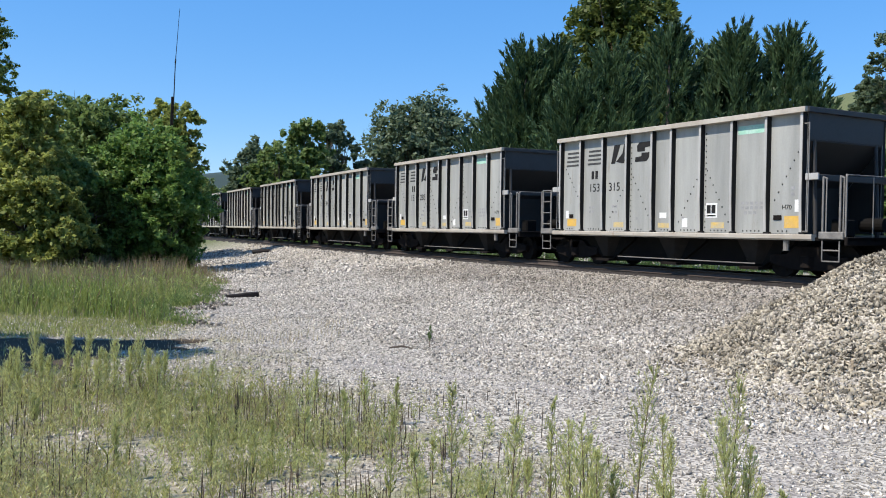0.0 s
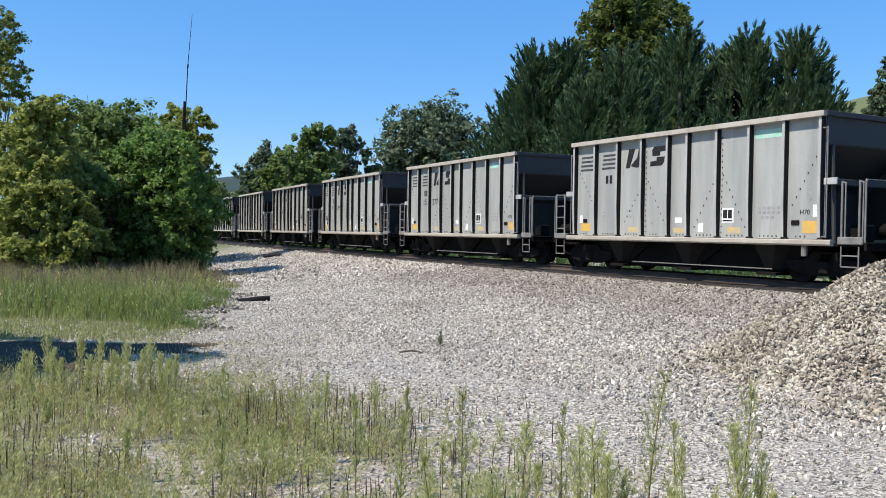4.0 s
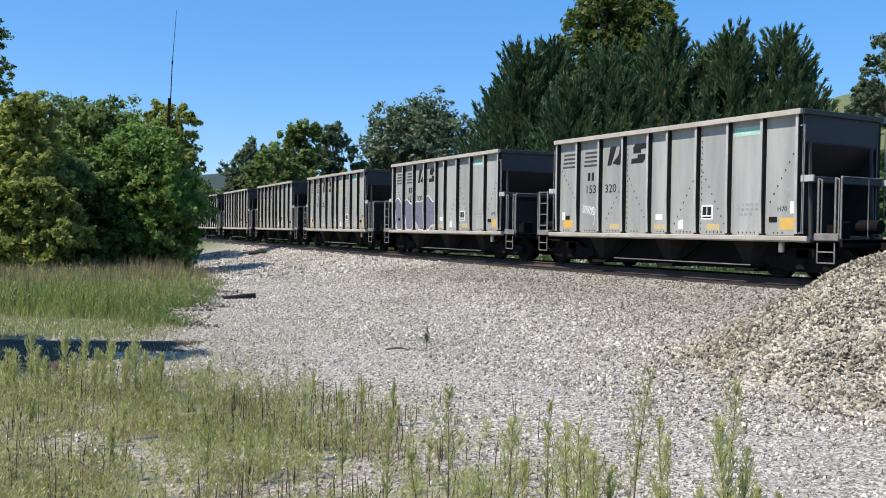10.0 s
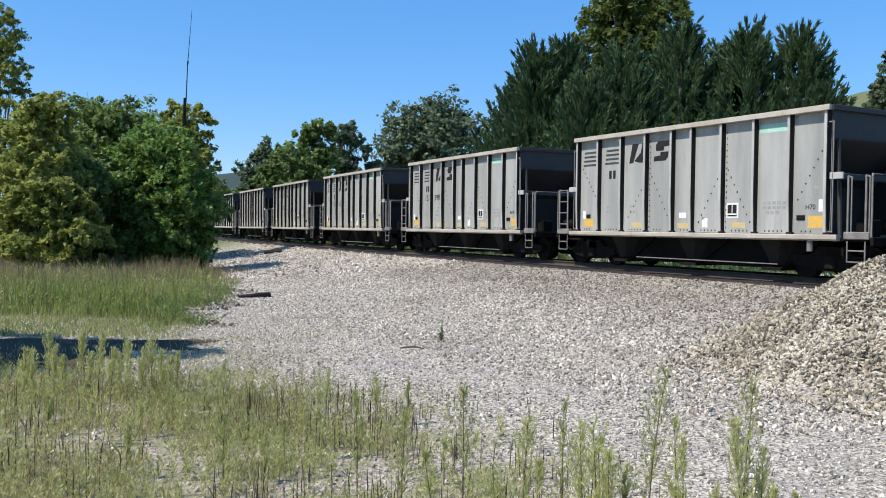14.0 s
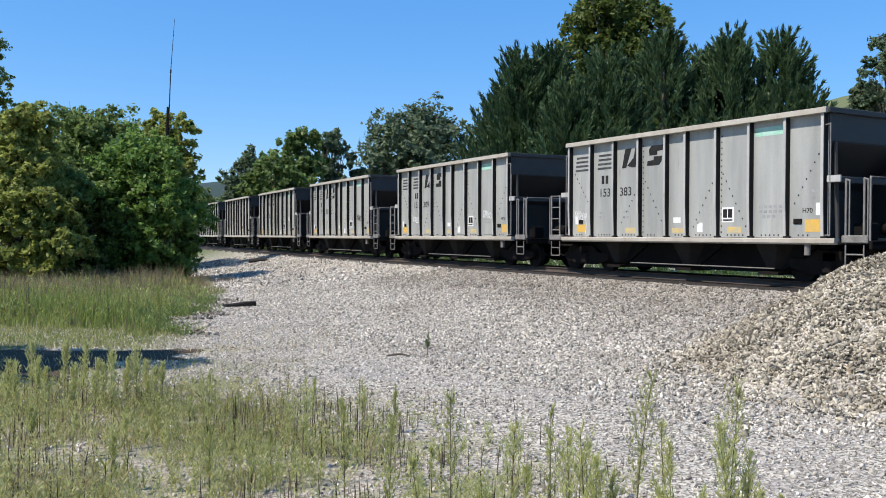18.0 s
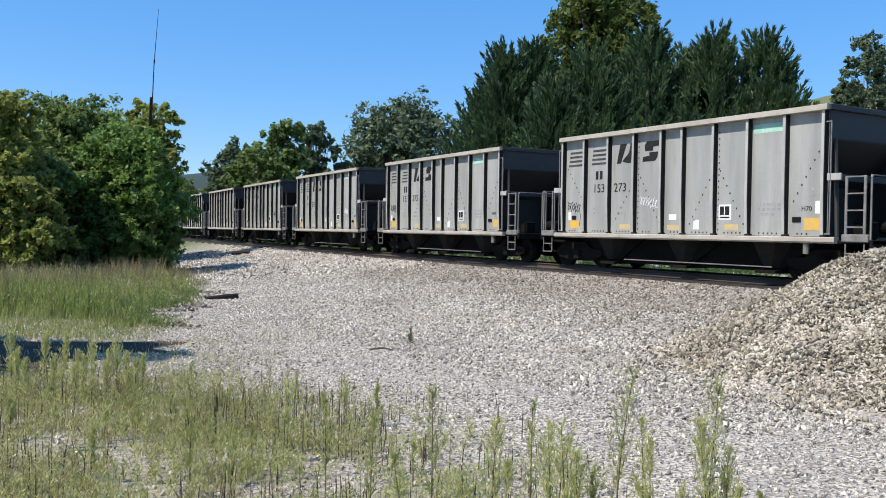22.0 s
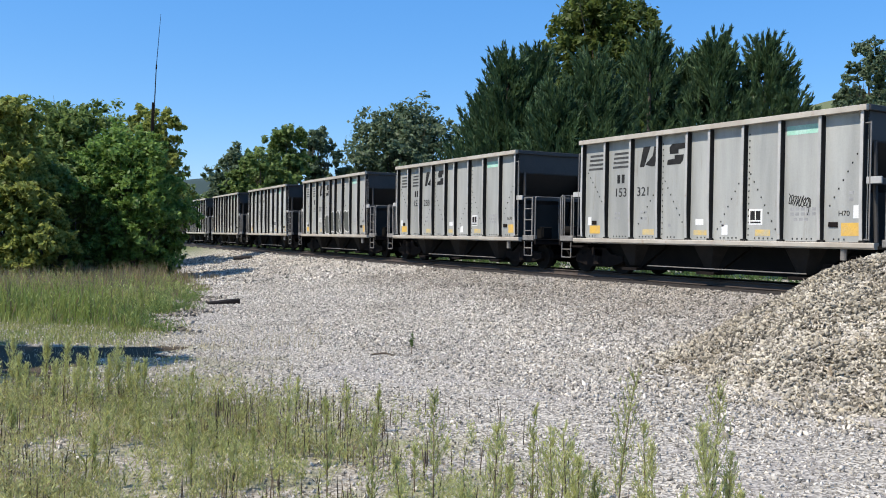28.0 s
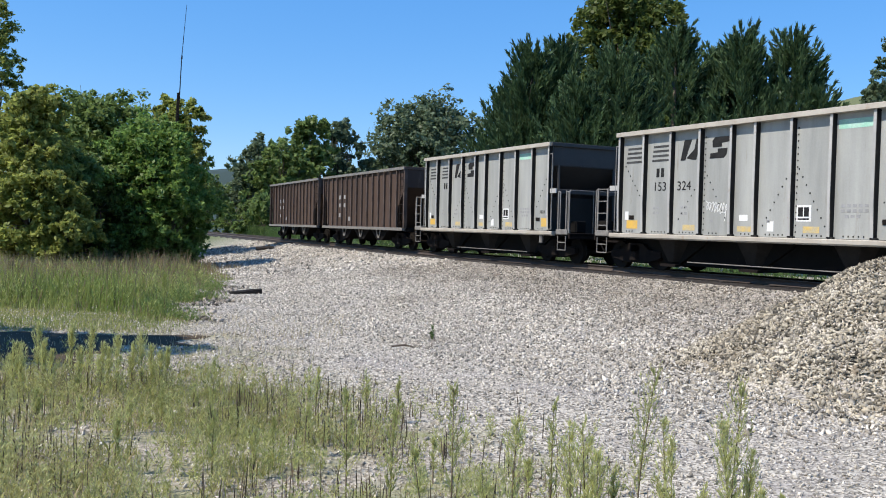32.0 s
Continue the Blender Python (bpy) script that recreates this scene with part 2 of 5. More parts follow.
M_LOWWEED = leaf_mat("yellow_green_low_weed", (0.44, 0.47, 0.165), (0.58, 0.57, 0.25), trans=0.5)
M_OLIVE = leaf_mat("olive_green_weed", (0.34, 0.345, 0.11), (0.50, 0.47, 0.19), trans=0.45)
M_MEADOW = leaf_mat("meadow_grass_green", (0.255, 0.33, 0.085), (0.39, 0.425, 0.145), trans=0.5)
M_MOWN = leaf_mat("mown_yellow_green_grass", (0.31, 0.36, 0.11), (0.45, 0.45, 0.175), trans=0.4)
M_DRYGRASS = leaf_mat("dry_seeding_grass", (0.52, 0.45, 0.28), (0.66, 0.57, 0.38), trans=0.45)
M_WEED = leaf_mat("pale_green_weed", (0.58, 0.60, 0.23), (0.72, 0.70, 0.36), trans=0.5)
M_SEEDGRASS = leaf_mat("brown_seed_heads", (0.27, 0.22, 0.13), (0.38, 0.31, 0.19), trans=0.4)
M_DEADSTEM = surface("dark_dead_stem", (0.055, 0.040, 0.028), (0.15, 0.11, 0.072), 5, 40, 0.9, 0, 0, 0.002, island=0.5)
M_STEM = surface("brown_weed_stem", (0.11, 0.08, 0.05), (0.20, 0.15, 0.095), 5, 40, 0.9, 0, 0, 0.002)


# ---- mesh helpers ----
def part(name, bm, material, parent=None, label=""):
    me = bpy.data.meshes.new(name)
    bm.to_mesh(me)
    bm.free()
    me.materials.append(material)
    ob = new(name, me)
    ob.parent = parent
    if label:
        ob["label"] = label
    return ob


def mesh_np(name, verts, faces, material, parent=None, smooth=False):
    """A mesh from numpy rows of points and of faces with equal corner counts."""
    me = bpy.data.meshes.new(name)
    k = faces.shape[1]
    me.vertices.add(len(verts))
    me.vertices.foreach_set("co", np.ascontiguousarray(verts, np.float32).ravel())
    me.loops.add(faces.size)
    me.loops.foreach_set("vertex_index", np.ascontiguousarray(faces, np.int32).ravel())
    me.polygons.add(len(faces))
    me.polygons.foreach_set("loop_start", np.arange(0, faces.size, k, dtype=np.int32))
    me.update(calc_edges=True)
    if smooth:
        me.polygons.foreach_set("use_smooth", np.ones(len(faces), bool))
    me.materials.append(material)
    ob = new(name, me)
    ob.parent = parent
    return ob


def box(bm, x0, x1, y0, y1, z0, z1, bevel=0.0):
    made = bmesh.ops.create_cube(bm, size=1, matrix=Matrix.LocRotScale(((x0 + x1) / 2, (y0 + y1) / 2, (z0 + z1) / 2), None, (abs(x1 - x0), abs(y1 - y0), abs(z1 - z0))))
    if bevel:
        es = list({e for v in made["verts"] for e in v.link_edges})
        bmesh.ops.bevel(bm, geom=es, offset=bevel, segments=1, affect="EDGES")
    return bm


def rod(bm, a, b, r, r2=None, seg=8):
    a, b = Vector(a), Vector(b)
    d = b - a
    m = Matrix.Translation((a + b) / 2) @ d.to_track_quat("Z", "Y").to_matrix().to_4x4()
    bmesh.ops.create_cone(bm, cap_ends=True, segments=seg, radius1=r, radius2=r if r2 is None else r2, depth=d.length, matrix=m)
    return bm


def prism(bm, outline, axis, lo, hi):
    """Extrudes an outline in the plane across an axis (0 x, 1 y) from lo to hi; outline in the two other coordinates."""
    def at(p, v):
        return (v, p[0], p[1]) if axis == 0 else (p[0], v, p[1])
    a = [bm.verts.new(at(p, lo)) for p in outline]
    b = [bm.verts.new(at(p, hi)) for p in outline]
    bm.faces.new(a)
    bm.faces.new(b[::-1])
    for i in range(len(a)):
        j = (i + 1) % len(a)
        bm.faces.new((a[j], a[i], b[i], b[j]))
    bmesh.ops.recalc_face_normals(bm, faces=bm.faces[:])
    return bm


def thing(name, label, category, group="", at=(0, 0, 0)):
    ob = new(name)
    ob.location = at
    ob.empty_display_size = 0.3
    return tagged(ob, label, category, group)


# ---- the line of the track ----
CAR_PITCH, GRADE, CANT = 13.2547, 0.0103, 0.97
RAIL_Z = 1.286


def build_line():
    """Points and headings each half metre, counted backwards from the point abreast of the pile."""
    step, s_lo, s_hi = 0.5, -260, 620
    out = {}
    for sign, end in ((1, s_hi), (-1, s_lo)):
        x, y, s = 7.589, 25.974, 0.0
        while True:
            c = max(-55, min(60, s))
            h = 2.09075 - 0.0032695 * c + 0.0000608 * c * c / 2
            out[round(s / step)] = (x, y, h)
            if s == end:
                break
            x, y = x + sign * step * math.cos(h), y + sign * step * math.sin(h)
            s += sign * step
    keys = sorted(out)
    return np.array([out[k] for k in keys]), s_lo, step


LINE, LINE_S0, LINE_STEP = build_line()


def on_line(s):
    """The place on the rails' middle and the heading backwards, at s metres."""
    f = (s - LINE_S0) / LINE_STEP
    i = int(max(0, min(len(LINE) - 2, math.floor(f))))
    x, y, h = LINE[i] + (LINE[i + 1] - LINE[i]) * (f - i)
    return x, y, RAIL_Z + GRADE * rail_run(s), h


def rail_run(s):
    """The grade eases out to level far up the line."""
    return s if s < 90 else 90 + 60 * (1 - math.exp(-(s - 90) / 60))


def track_frame(x, y):
    """Distance to the track (positive on the near side) and s, for arrays of points."""
    x, y = np.atleast_1d(x).astype(float), np.atleast_1d(y).astype(float)
    px, py = LINE[::4, 0], LINE[::4, 1]
    d, s = np.empty(x.size), np.empty(x.size)
    hs = LINE[::4, 2]
    for a in range(0, x.size, 4000):
        q = (x[a:a + 4000, None] - px) ** 2 + (y[a:a + 4000, None] - py) ** 2
        i = q.argmin(1)
        dx, dy = x[a:a + 4000] - px[i], y[a:a + 4000] - py[i]
        t = np.stack([np.cos(hs[i]), np.sin(hs[i])])
        s[a:a + 4000] = LINE_S0 + i * 4 * LINE_STEP + dx * t[0] + dy * t[1]
        d[a:a + 4000] = -(dx * t[1] - dy * t[0])
    return d, s


def smooth01(v):
    v = np.clip(v, 0, 1)
    return v * v * (3 - 2 * v)


PILE = (7.50, 12.55, 2.32)


def pile_height(x, y):
    """The heap of fresh ballast: a ridge with a rounded crest, in metres above the world's zero."""
    u = (x - PILE[0]) * 0.5 + (y - PILE[1]) * -0.866
    v = (x - PILE[0]) * 0.866 + (y - PILE[1]) * 0.5
    r = np.sqrt((np.maximum(np.maximum(u - 3.6, -0.9 - u), 0)) ** 2 + v * v)
    bumps = 0.05 * np.sin(x * 4.3 + y) * np.sin(y * 3.7 - 0.6 * x) + 0.07 * np.sin(x * 1.9 + 0.6 * np.sin(y * 1.3)) * np.cos(y * 1.7 + 0.5)
    return PILE[2] + bumps - np.sqrt((r * 0.66) ** 2 + 0.10)


def height(x, y):
    x, y = np.atleast_1d(x).astype(float), np.atleast_1d(y).astype(float)
    d, s = track_frame(x, y)
    run = np.where(s < 90, s, 90 + 60 * (1 - np.exp(-(np.maximum(s, 90) - 90) / 60)))
    zr = RAIL_Z + GRADE * run
    low = np.where(d > 0, 0.0, zr - 0.75)
    near = np.interp(d, [0, 1.7, 2.1, 2.8, 5.5, 11.0, 60], [0.0, 0.02, 0.10, 0.24, 0.52, 1.0, 1.0])
    far = np.interp(-d, [0, 1.75, 3.4, 9, 60], [0.0, 0.0, 0.75, 1.0, 1.0])
    top = zr - 0.20
    z = np.where(d > 0, top + (low - top) * near, top + (low - top) * far)
    z = z + 0.05 * np.sin(x * 0.7 + 1.3 * np.sin(y * 0.31)) * np.cos(y * 0.53) * smooth01((np.abs(d) - 3) / 5)
    # the pasture hill beyond the trees and a wooded ridge far off
    z = z + 54 * np.exp(-(((x - 150) / 95) ** 2 + ((y - 280) / 110) ** 2)) * smooth01((y - 60) / 80)
    z = z + 72 * np.exp(-(((x + 235) / 170) ** 2 + ((y - 950) / 160) ** 2))
    z = z + 60 * np.exp(-(((x - 700) / 500) ** 2 + ((y - 1300) / 250) ** 2))
    return np.maximum(z, pile_height(x, y))


def build_ground():
    def axis(lo, hi, fine_lo, fine_hi, step, grow):
        a = list(np.arange(fine_lo, fine_hi, step))
        g, v = step, a[-1]
        while v < hi:
            g *= grow
            v += g
            a.append(v)
        g, v = step, a[0]
        while v > lo:
            g *= grow
            v -= g
            a.insert(0, v)
        return np.array(a)
    xs, ys = axis(-2500, 2500, -14, 20, 0.3, 1.08), axis(-900, 2800, 4, 40, 0.32, 1.065)
    X, Y = np.meshgrid(xs, ys)
    Z = height(X.ravel(), Y.ravel())
    nx, ny = len(xs), len(ys)
    i = (np.arange(ny - 1)[:, None] * nx + np.arange(nx - 1)).ravel()
    faces = np.stack([i, i + 1, i + nx + 1, i + nx], 1)
    ob = mesh_np("ground", np.stack([X.ravel(), Y.ravel(), Z], 1), faces, M_GROUND, smooth=True)
    return tagged(ob, "pale gravel ground sloping up to a railway, grassy further out", "ground", kind="structure")


build_ground()

# ---- the train ----
M_RUSTSTAIN = surface("orange_rust_stain", (0.45, 0.32, 0.17), (0.52, 0.42, 0.27), 4.0, 40, 0.8, 0, 0, 0.001)
PANEL, MIDDLE, SIDE_H, SILL_Z, HALF_W = 1.1105, 0.787, 3.132, 1.05, 1.6
BODY = 8 * PANEL + MIDDLE
POSTS = [i * PANEL - BODY / 2 for i in range(5)] + [i * PANEL + MIDDLE - BODY / 2 for i in range(4, 9)]
TOP_Z = SILL_Z + SIDE_H
WHEELS = []


def bogie(car, x0):
    """A freight truck: two cast side frames, a bolster, springs and two wheelsets."""
    truck = new("truck")
    truck.parent, truck.location = car, (x0, 0, 0)
    for y in (-1, 1):
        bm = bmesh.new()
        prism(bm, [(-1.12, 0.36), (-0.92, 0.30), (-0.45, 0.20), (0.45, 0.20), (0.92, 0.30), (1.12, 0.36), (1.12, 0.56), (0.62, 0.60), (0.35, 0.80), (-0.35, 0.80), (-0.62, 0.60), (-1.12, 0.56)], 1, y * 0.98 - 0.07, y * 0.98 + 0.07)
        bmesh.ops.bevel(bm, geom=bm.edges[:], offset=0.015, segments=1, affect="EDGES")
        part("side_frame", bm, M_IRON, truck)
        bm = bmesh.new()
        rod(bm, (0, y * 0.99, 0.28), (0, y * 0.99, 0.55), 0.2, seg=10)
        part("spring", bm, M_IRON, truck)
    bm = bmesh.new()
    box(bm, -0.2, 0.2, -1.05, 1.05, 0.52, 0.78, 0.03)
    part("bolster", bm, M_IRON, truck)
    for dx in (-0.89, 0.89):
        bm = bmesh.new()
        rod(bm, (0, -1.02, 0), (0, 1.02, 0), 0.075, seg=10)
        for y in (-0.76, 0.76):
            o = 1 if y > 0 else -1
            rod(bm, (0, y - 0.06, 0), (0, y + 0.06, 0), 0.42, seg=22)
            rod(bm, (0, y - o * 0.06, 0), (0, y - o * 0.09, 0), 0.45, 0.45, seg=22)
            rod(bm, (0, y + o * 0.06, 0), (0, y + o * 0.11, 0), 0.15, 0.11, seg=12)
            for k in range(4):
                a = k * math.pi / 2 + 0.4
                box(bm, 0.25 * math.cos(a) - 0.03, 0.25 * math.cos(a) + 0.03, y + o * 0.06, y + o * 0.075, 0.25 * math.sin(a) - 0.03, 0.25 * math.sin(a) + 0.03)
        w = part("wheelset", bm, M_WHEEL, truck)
        w.location = (dx, 0, 0.42)
        WHEELS.append(w)
    return truck


def coupler(car, end):
    bm = bmesh.new()
    s = end
    xe = CAR_PITCH / 2
    box(bm, s * (xe - 0.95), s * (xe - 0.22), -0.09, 0.09, 0.78, 0.96, 0.02)
    box(bm, s * (xe - 0.30), s * (xe + 0.0), -0.2, 0.12, 0.74, 1.0, 0.04)
    box(bm, s * (xe - 0.12), s * (xe + 0.06), 0.03, 0.19, 0.74, 1.0, 0.04)
    part("coupler", bm, M_IRON, car)
    bm = bmesh.new()
    pts = [(s * (xe - 0.5), -0.3, 0.72), (s * (xe - 0.3), -0.3, 0.5), (s * (xe - 0.12), -0.28, 0.42), (s * xe, -0.26, 0.46)]
    for a, b in zip(pts, pts[1:]):
        rod(bm, a, b, 0.025, seg=6)
    part("air_hose", bm, M_UNDER, car)


def end_gear(car, s, ladder):
    """Platform, slope sheet, sill, ladder, handrails and steps of one end."""
    xb, xe = s * BODY / 2, s * (CAR_PITCH / 2 - 0.62)
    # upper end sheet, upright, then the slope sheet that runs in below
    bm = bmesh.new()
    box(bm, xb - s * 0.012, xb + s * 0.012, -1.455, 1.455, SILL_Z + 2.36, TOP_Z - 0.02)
    part("end_sheet", bm, M_ENDSHEET, car, "sooty end sheet, darkened as facing away from the sun")
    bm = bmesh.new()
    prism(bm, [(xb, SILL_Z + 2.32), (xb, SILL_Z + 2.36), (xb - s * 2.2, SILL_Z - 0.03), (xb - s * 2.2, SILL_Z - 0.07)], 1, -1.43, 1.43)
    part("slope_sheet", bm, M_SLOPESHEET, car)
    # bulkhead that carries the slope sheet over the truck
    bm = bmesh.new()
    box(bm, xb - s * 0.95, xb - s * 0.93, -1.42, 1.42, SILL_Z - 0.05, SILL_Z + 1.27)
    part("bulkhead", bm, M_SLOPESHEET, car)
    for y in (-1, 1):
        # added dark liner covers the pale inner face of the side
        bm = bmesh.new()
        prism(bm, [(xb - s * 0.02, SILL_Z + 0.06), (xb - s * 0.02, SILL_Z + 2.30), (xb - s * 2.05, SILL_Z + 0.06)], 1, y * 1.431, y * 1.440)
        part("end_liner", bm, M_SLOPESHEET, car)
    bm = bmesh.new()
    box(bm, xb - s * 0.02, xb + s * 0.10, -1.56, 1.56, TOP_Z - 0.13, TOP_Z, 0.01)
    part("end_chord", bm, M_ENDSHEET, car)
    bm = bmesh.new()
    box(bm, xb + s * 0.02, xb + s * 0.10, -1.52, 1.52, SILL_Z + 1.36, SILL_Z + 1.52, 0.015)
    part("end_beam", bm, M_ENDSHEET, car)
    # centre sill stub and the deck over it
    bm = bmesh.new()
    box(bm, xb - s * 2.0, s * (CAR_PITCH / 2 - 0.75), -0.25, 0.25, 0.72, 1.04, 0.02)
    part("draft_sill", bm, M_UNDER, car)
    bm = bmesh.new()
    box(bm, xb + s * 0.06, xe, -1.5, 1.5, SILL_Z - 0.10, SILL_Z - 0.02, 0.01)
    part("end_platform", bm, M_UNDER, car)
    bm = bmesh.new()
    box(bm, xe - s * 0.08, xe, -1.52, 1.52, SILL_Z - 0.20, SILL_Z + 0.0, 0.015)
    part("end_sill", bm, M_IRON, car)
    for y in (-1, 1):
        # ladder or plain rail pair beside the end post, then a sill step below
        bm = bmesh.new()
        x1, x2 = xb + s * 0.52, xb + s * 0.98
        for x in (x1, x2):
            box(bm, x - 0.032, x + 0.032, y * 1.53 - 0.02, y * 1.53 + 0.02, SILL_Z - 0.02, SILL_Z + 1.44, 0.008)
        if ladder == (y < 0):
            for k in range(4):
                rod(bm, (x1, y * 1.53, SILL_Z + 0.28 + k * 0.38), (x2, y * 1.53, SILL_Z + 0.28 + k * 0.38), 0.018, seg=6)
            part("ladder", bm, M_GRAB, car, "dusty grey steel ladder")
        else:
            bm.free()
            for x in (x1, x2):
                bm = bmesh.new()
                rod(bm, (x, y * 1.53, SILL_Z - 0.02), (x, y * 1.53, SILL_Z + 1.42), 0.027, seg=6)
                rod(bm, (x + 0.07, y * 1.50, SILL_Z + 0.05), (x + 0.07, y * 1.50, SILL_Z + 1.38), 0.018, seg=6)
                rod(bm, (x - 0.02, y * 1.53, SILL_Z + 1.42), (x + 0.09, y * 1.50, SILL_Z + 1.37), 0.02, seg=6)
                part("upright_rail", bm, M_GRAB, car, "dusty grey upright rail")
        bm = bmesh.new()
        for x in (x1, x2):
            rod(bm, (x, y * 1.53, SILL_Z - 0.1), (x, y * 1.53, SILL_Z - 0.58), 0.018, seg=6)
        for z in (0.32, 0.58):
            rod(bm, (x1, y * 1.53, SILL_Z - z), (x2, y * 1.53, SILL_Z - z), 0.018, seg=6)
        part("sill_step", bm, M_GRAB, car)
        # corner handrail at the far edge of the platform
        bm = bmesh.new()
        x3 = xe - s * 0.06
        pts = [(x3, y * 1.50, SILL_Z), (x3, y * 1.50, SILL_Z + 1.38), (x3 - s * 0.04, y * 1.44, SILL_Z + 1.45)]
        for a, b in zip(pts, pts[1:]):
            rod(bm, a, b, 0.024, seg=6)
        part("handrail", bm, M_GRAB, car)
        bm = bmesh.new()
        rod(bm, (xb + s * 0.10, y * 1.56, SILL_Z + 1.44), (xb + s * 0.36, y * 1.56, SILL_Z + 1.44), 0.02, seg=6)
        box(bm, xb + s * 0.04, xb + s * 0.40, y * 1.52, y * 1.58, SILL_Z + 1.36, SILL_Z + 1.52, 0.01)
        part("grab_bracket", bm, M_POST, car, "pale grey bracket plate")
        bm = bmesh.new()
        rod(bm, (xb + s * 0.13, y * 1.57, SILL_Z + 0.1), (xb + s * 0.13, y * 1.57, SILL_Z + 2.75), 0.018, seg=6)
        for z in (0.12, 2.72):
            rod(bm, (xb + s * 0.0, y * 1.57, SILL_Z + z), (xb + s * 0.13, y * 1.57, SILL_Z + z), 0.016, seg=6)
        part("vertical_grab_iron", bm, M_GRAB, car)
        bm = bmesh.new()
        box(bm, xb + s * 0.42, xb + s * 1.08, y * 1.40, y * 1.56, SILL_Z - 0.06, SILL_Z + 0.12, 0.02)
        part("step_box", bm, M_GRAB, car)
    bm = bmesh.new()
    rod(bm, (xe - s * 0.06, -1.46, SILL_Z + 1.44), (xe - s * 0.06, 1.46, SILL_Z + 1.44), 0.014, seg=6)
    for y in (-0.5, 0.5):
        rod(bm, (xe - s * 0.06, y, SILL_Z), (xe - s * 0.06, y, SILL_Z + 1.44), 0.014, seg=6)
    part("cross_rail", bm, M_GRAB, car)
    # brake cylinder and valve gear under the slope sheet
    bm = bmesh.new()
    rod(bm, (xb + s * 0.1, 0.55, SILL_Z + 0.3), (xb + s * 0.75, 0.55, SILL_Z + 0.3), 0.17, seg=14)
    part("brake_cylinder", bm, M_UNDER, car)
    bm = bmesh.new()
    box(bm, xb + s * 0.2, xb + s * 0.6, -0.8, -0.4, SILL_Z, SILL_Z + 0.42, 0.03)
    part("brake_valve", bm, M_UNDER, car)
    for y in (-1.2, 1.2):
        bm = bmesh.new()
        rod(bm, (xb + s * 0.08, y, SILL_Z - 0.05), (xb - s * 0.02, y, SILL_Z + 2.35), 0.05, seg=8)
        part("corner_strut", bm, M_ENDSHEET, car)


def panel_plate(car, y, a, b, name, mat):
    bm = bmesh.new()
    box(bm, a, b, y * 1.443, y * 1.455, SILL_Z + 0.06, TOP_Z - 0.10)
    return part(name, bm, mat, car)


def rivet_line(bm, y, pts):
    for x, z in pts:
        box(bm, x - 0.014, x + 0.014, y * 1.454, y * 1.467, z - 0.020, z + 0.020)


def decal(car, name, y, x0, x1, z0, z1, mat, label="", lift=0.004):
    bm = bmesh.new()
    box(bm, x0, x1, y * 1.455, y * (1.455 + lift), SILL_Z + z0, SILL_Z + z1)
    return part(name, bm, mat, car, label)


def slanted(bm, y, rows, lift=0.006):
    """Plain upright shapes on the side: rows of four corners (x, z)."""
    for quad in rows:
        prism(bm, quad, 1, y * 1.455, y * (1.455 + lift))


def text_mesh(body, size):
    cu = bpy.data.curves.new("letters", "FONT")
    cu.body, cu.size, cu.extrude = body, size, 0.002
    cu.align_x = "LEFT"
    ob = bpy.data.objects.new("letters", cu)
    scene.collection.objects.link(ob)
    me = bpy.data.meshes.new_from_object(ob.evaluated_get(bpy.context.evaluated_depsgraph_get()))
    bpy.data.objects.remove(ob)
    me.materials.clear()
    me.materials.append(M_BLACKMARK)
    return me


H70 = text_mesh("H70", 0.17)


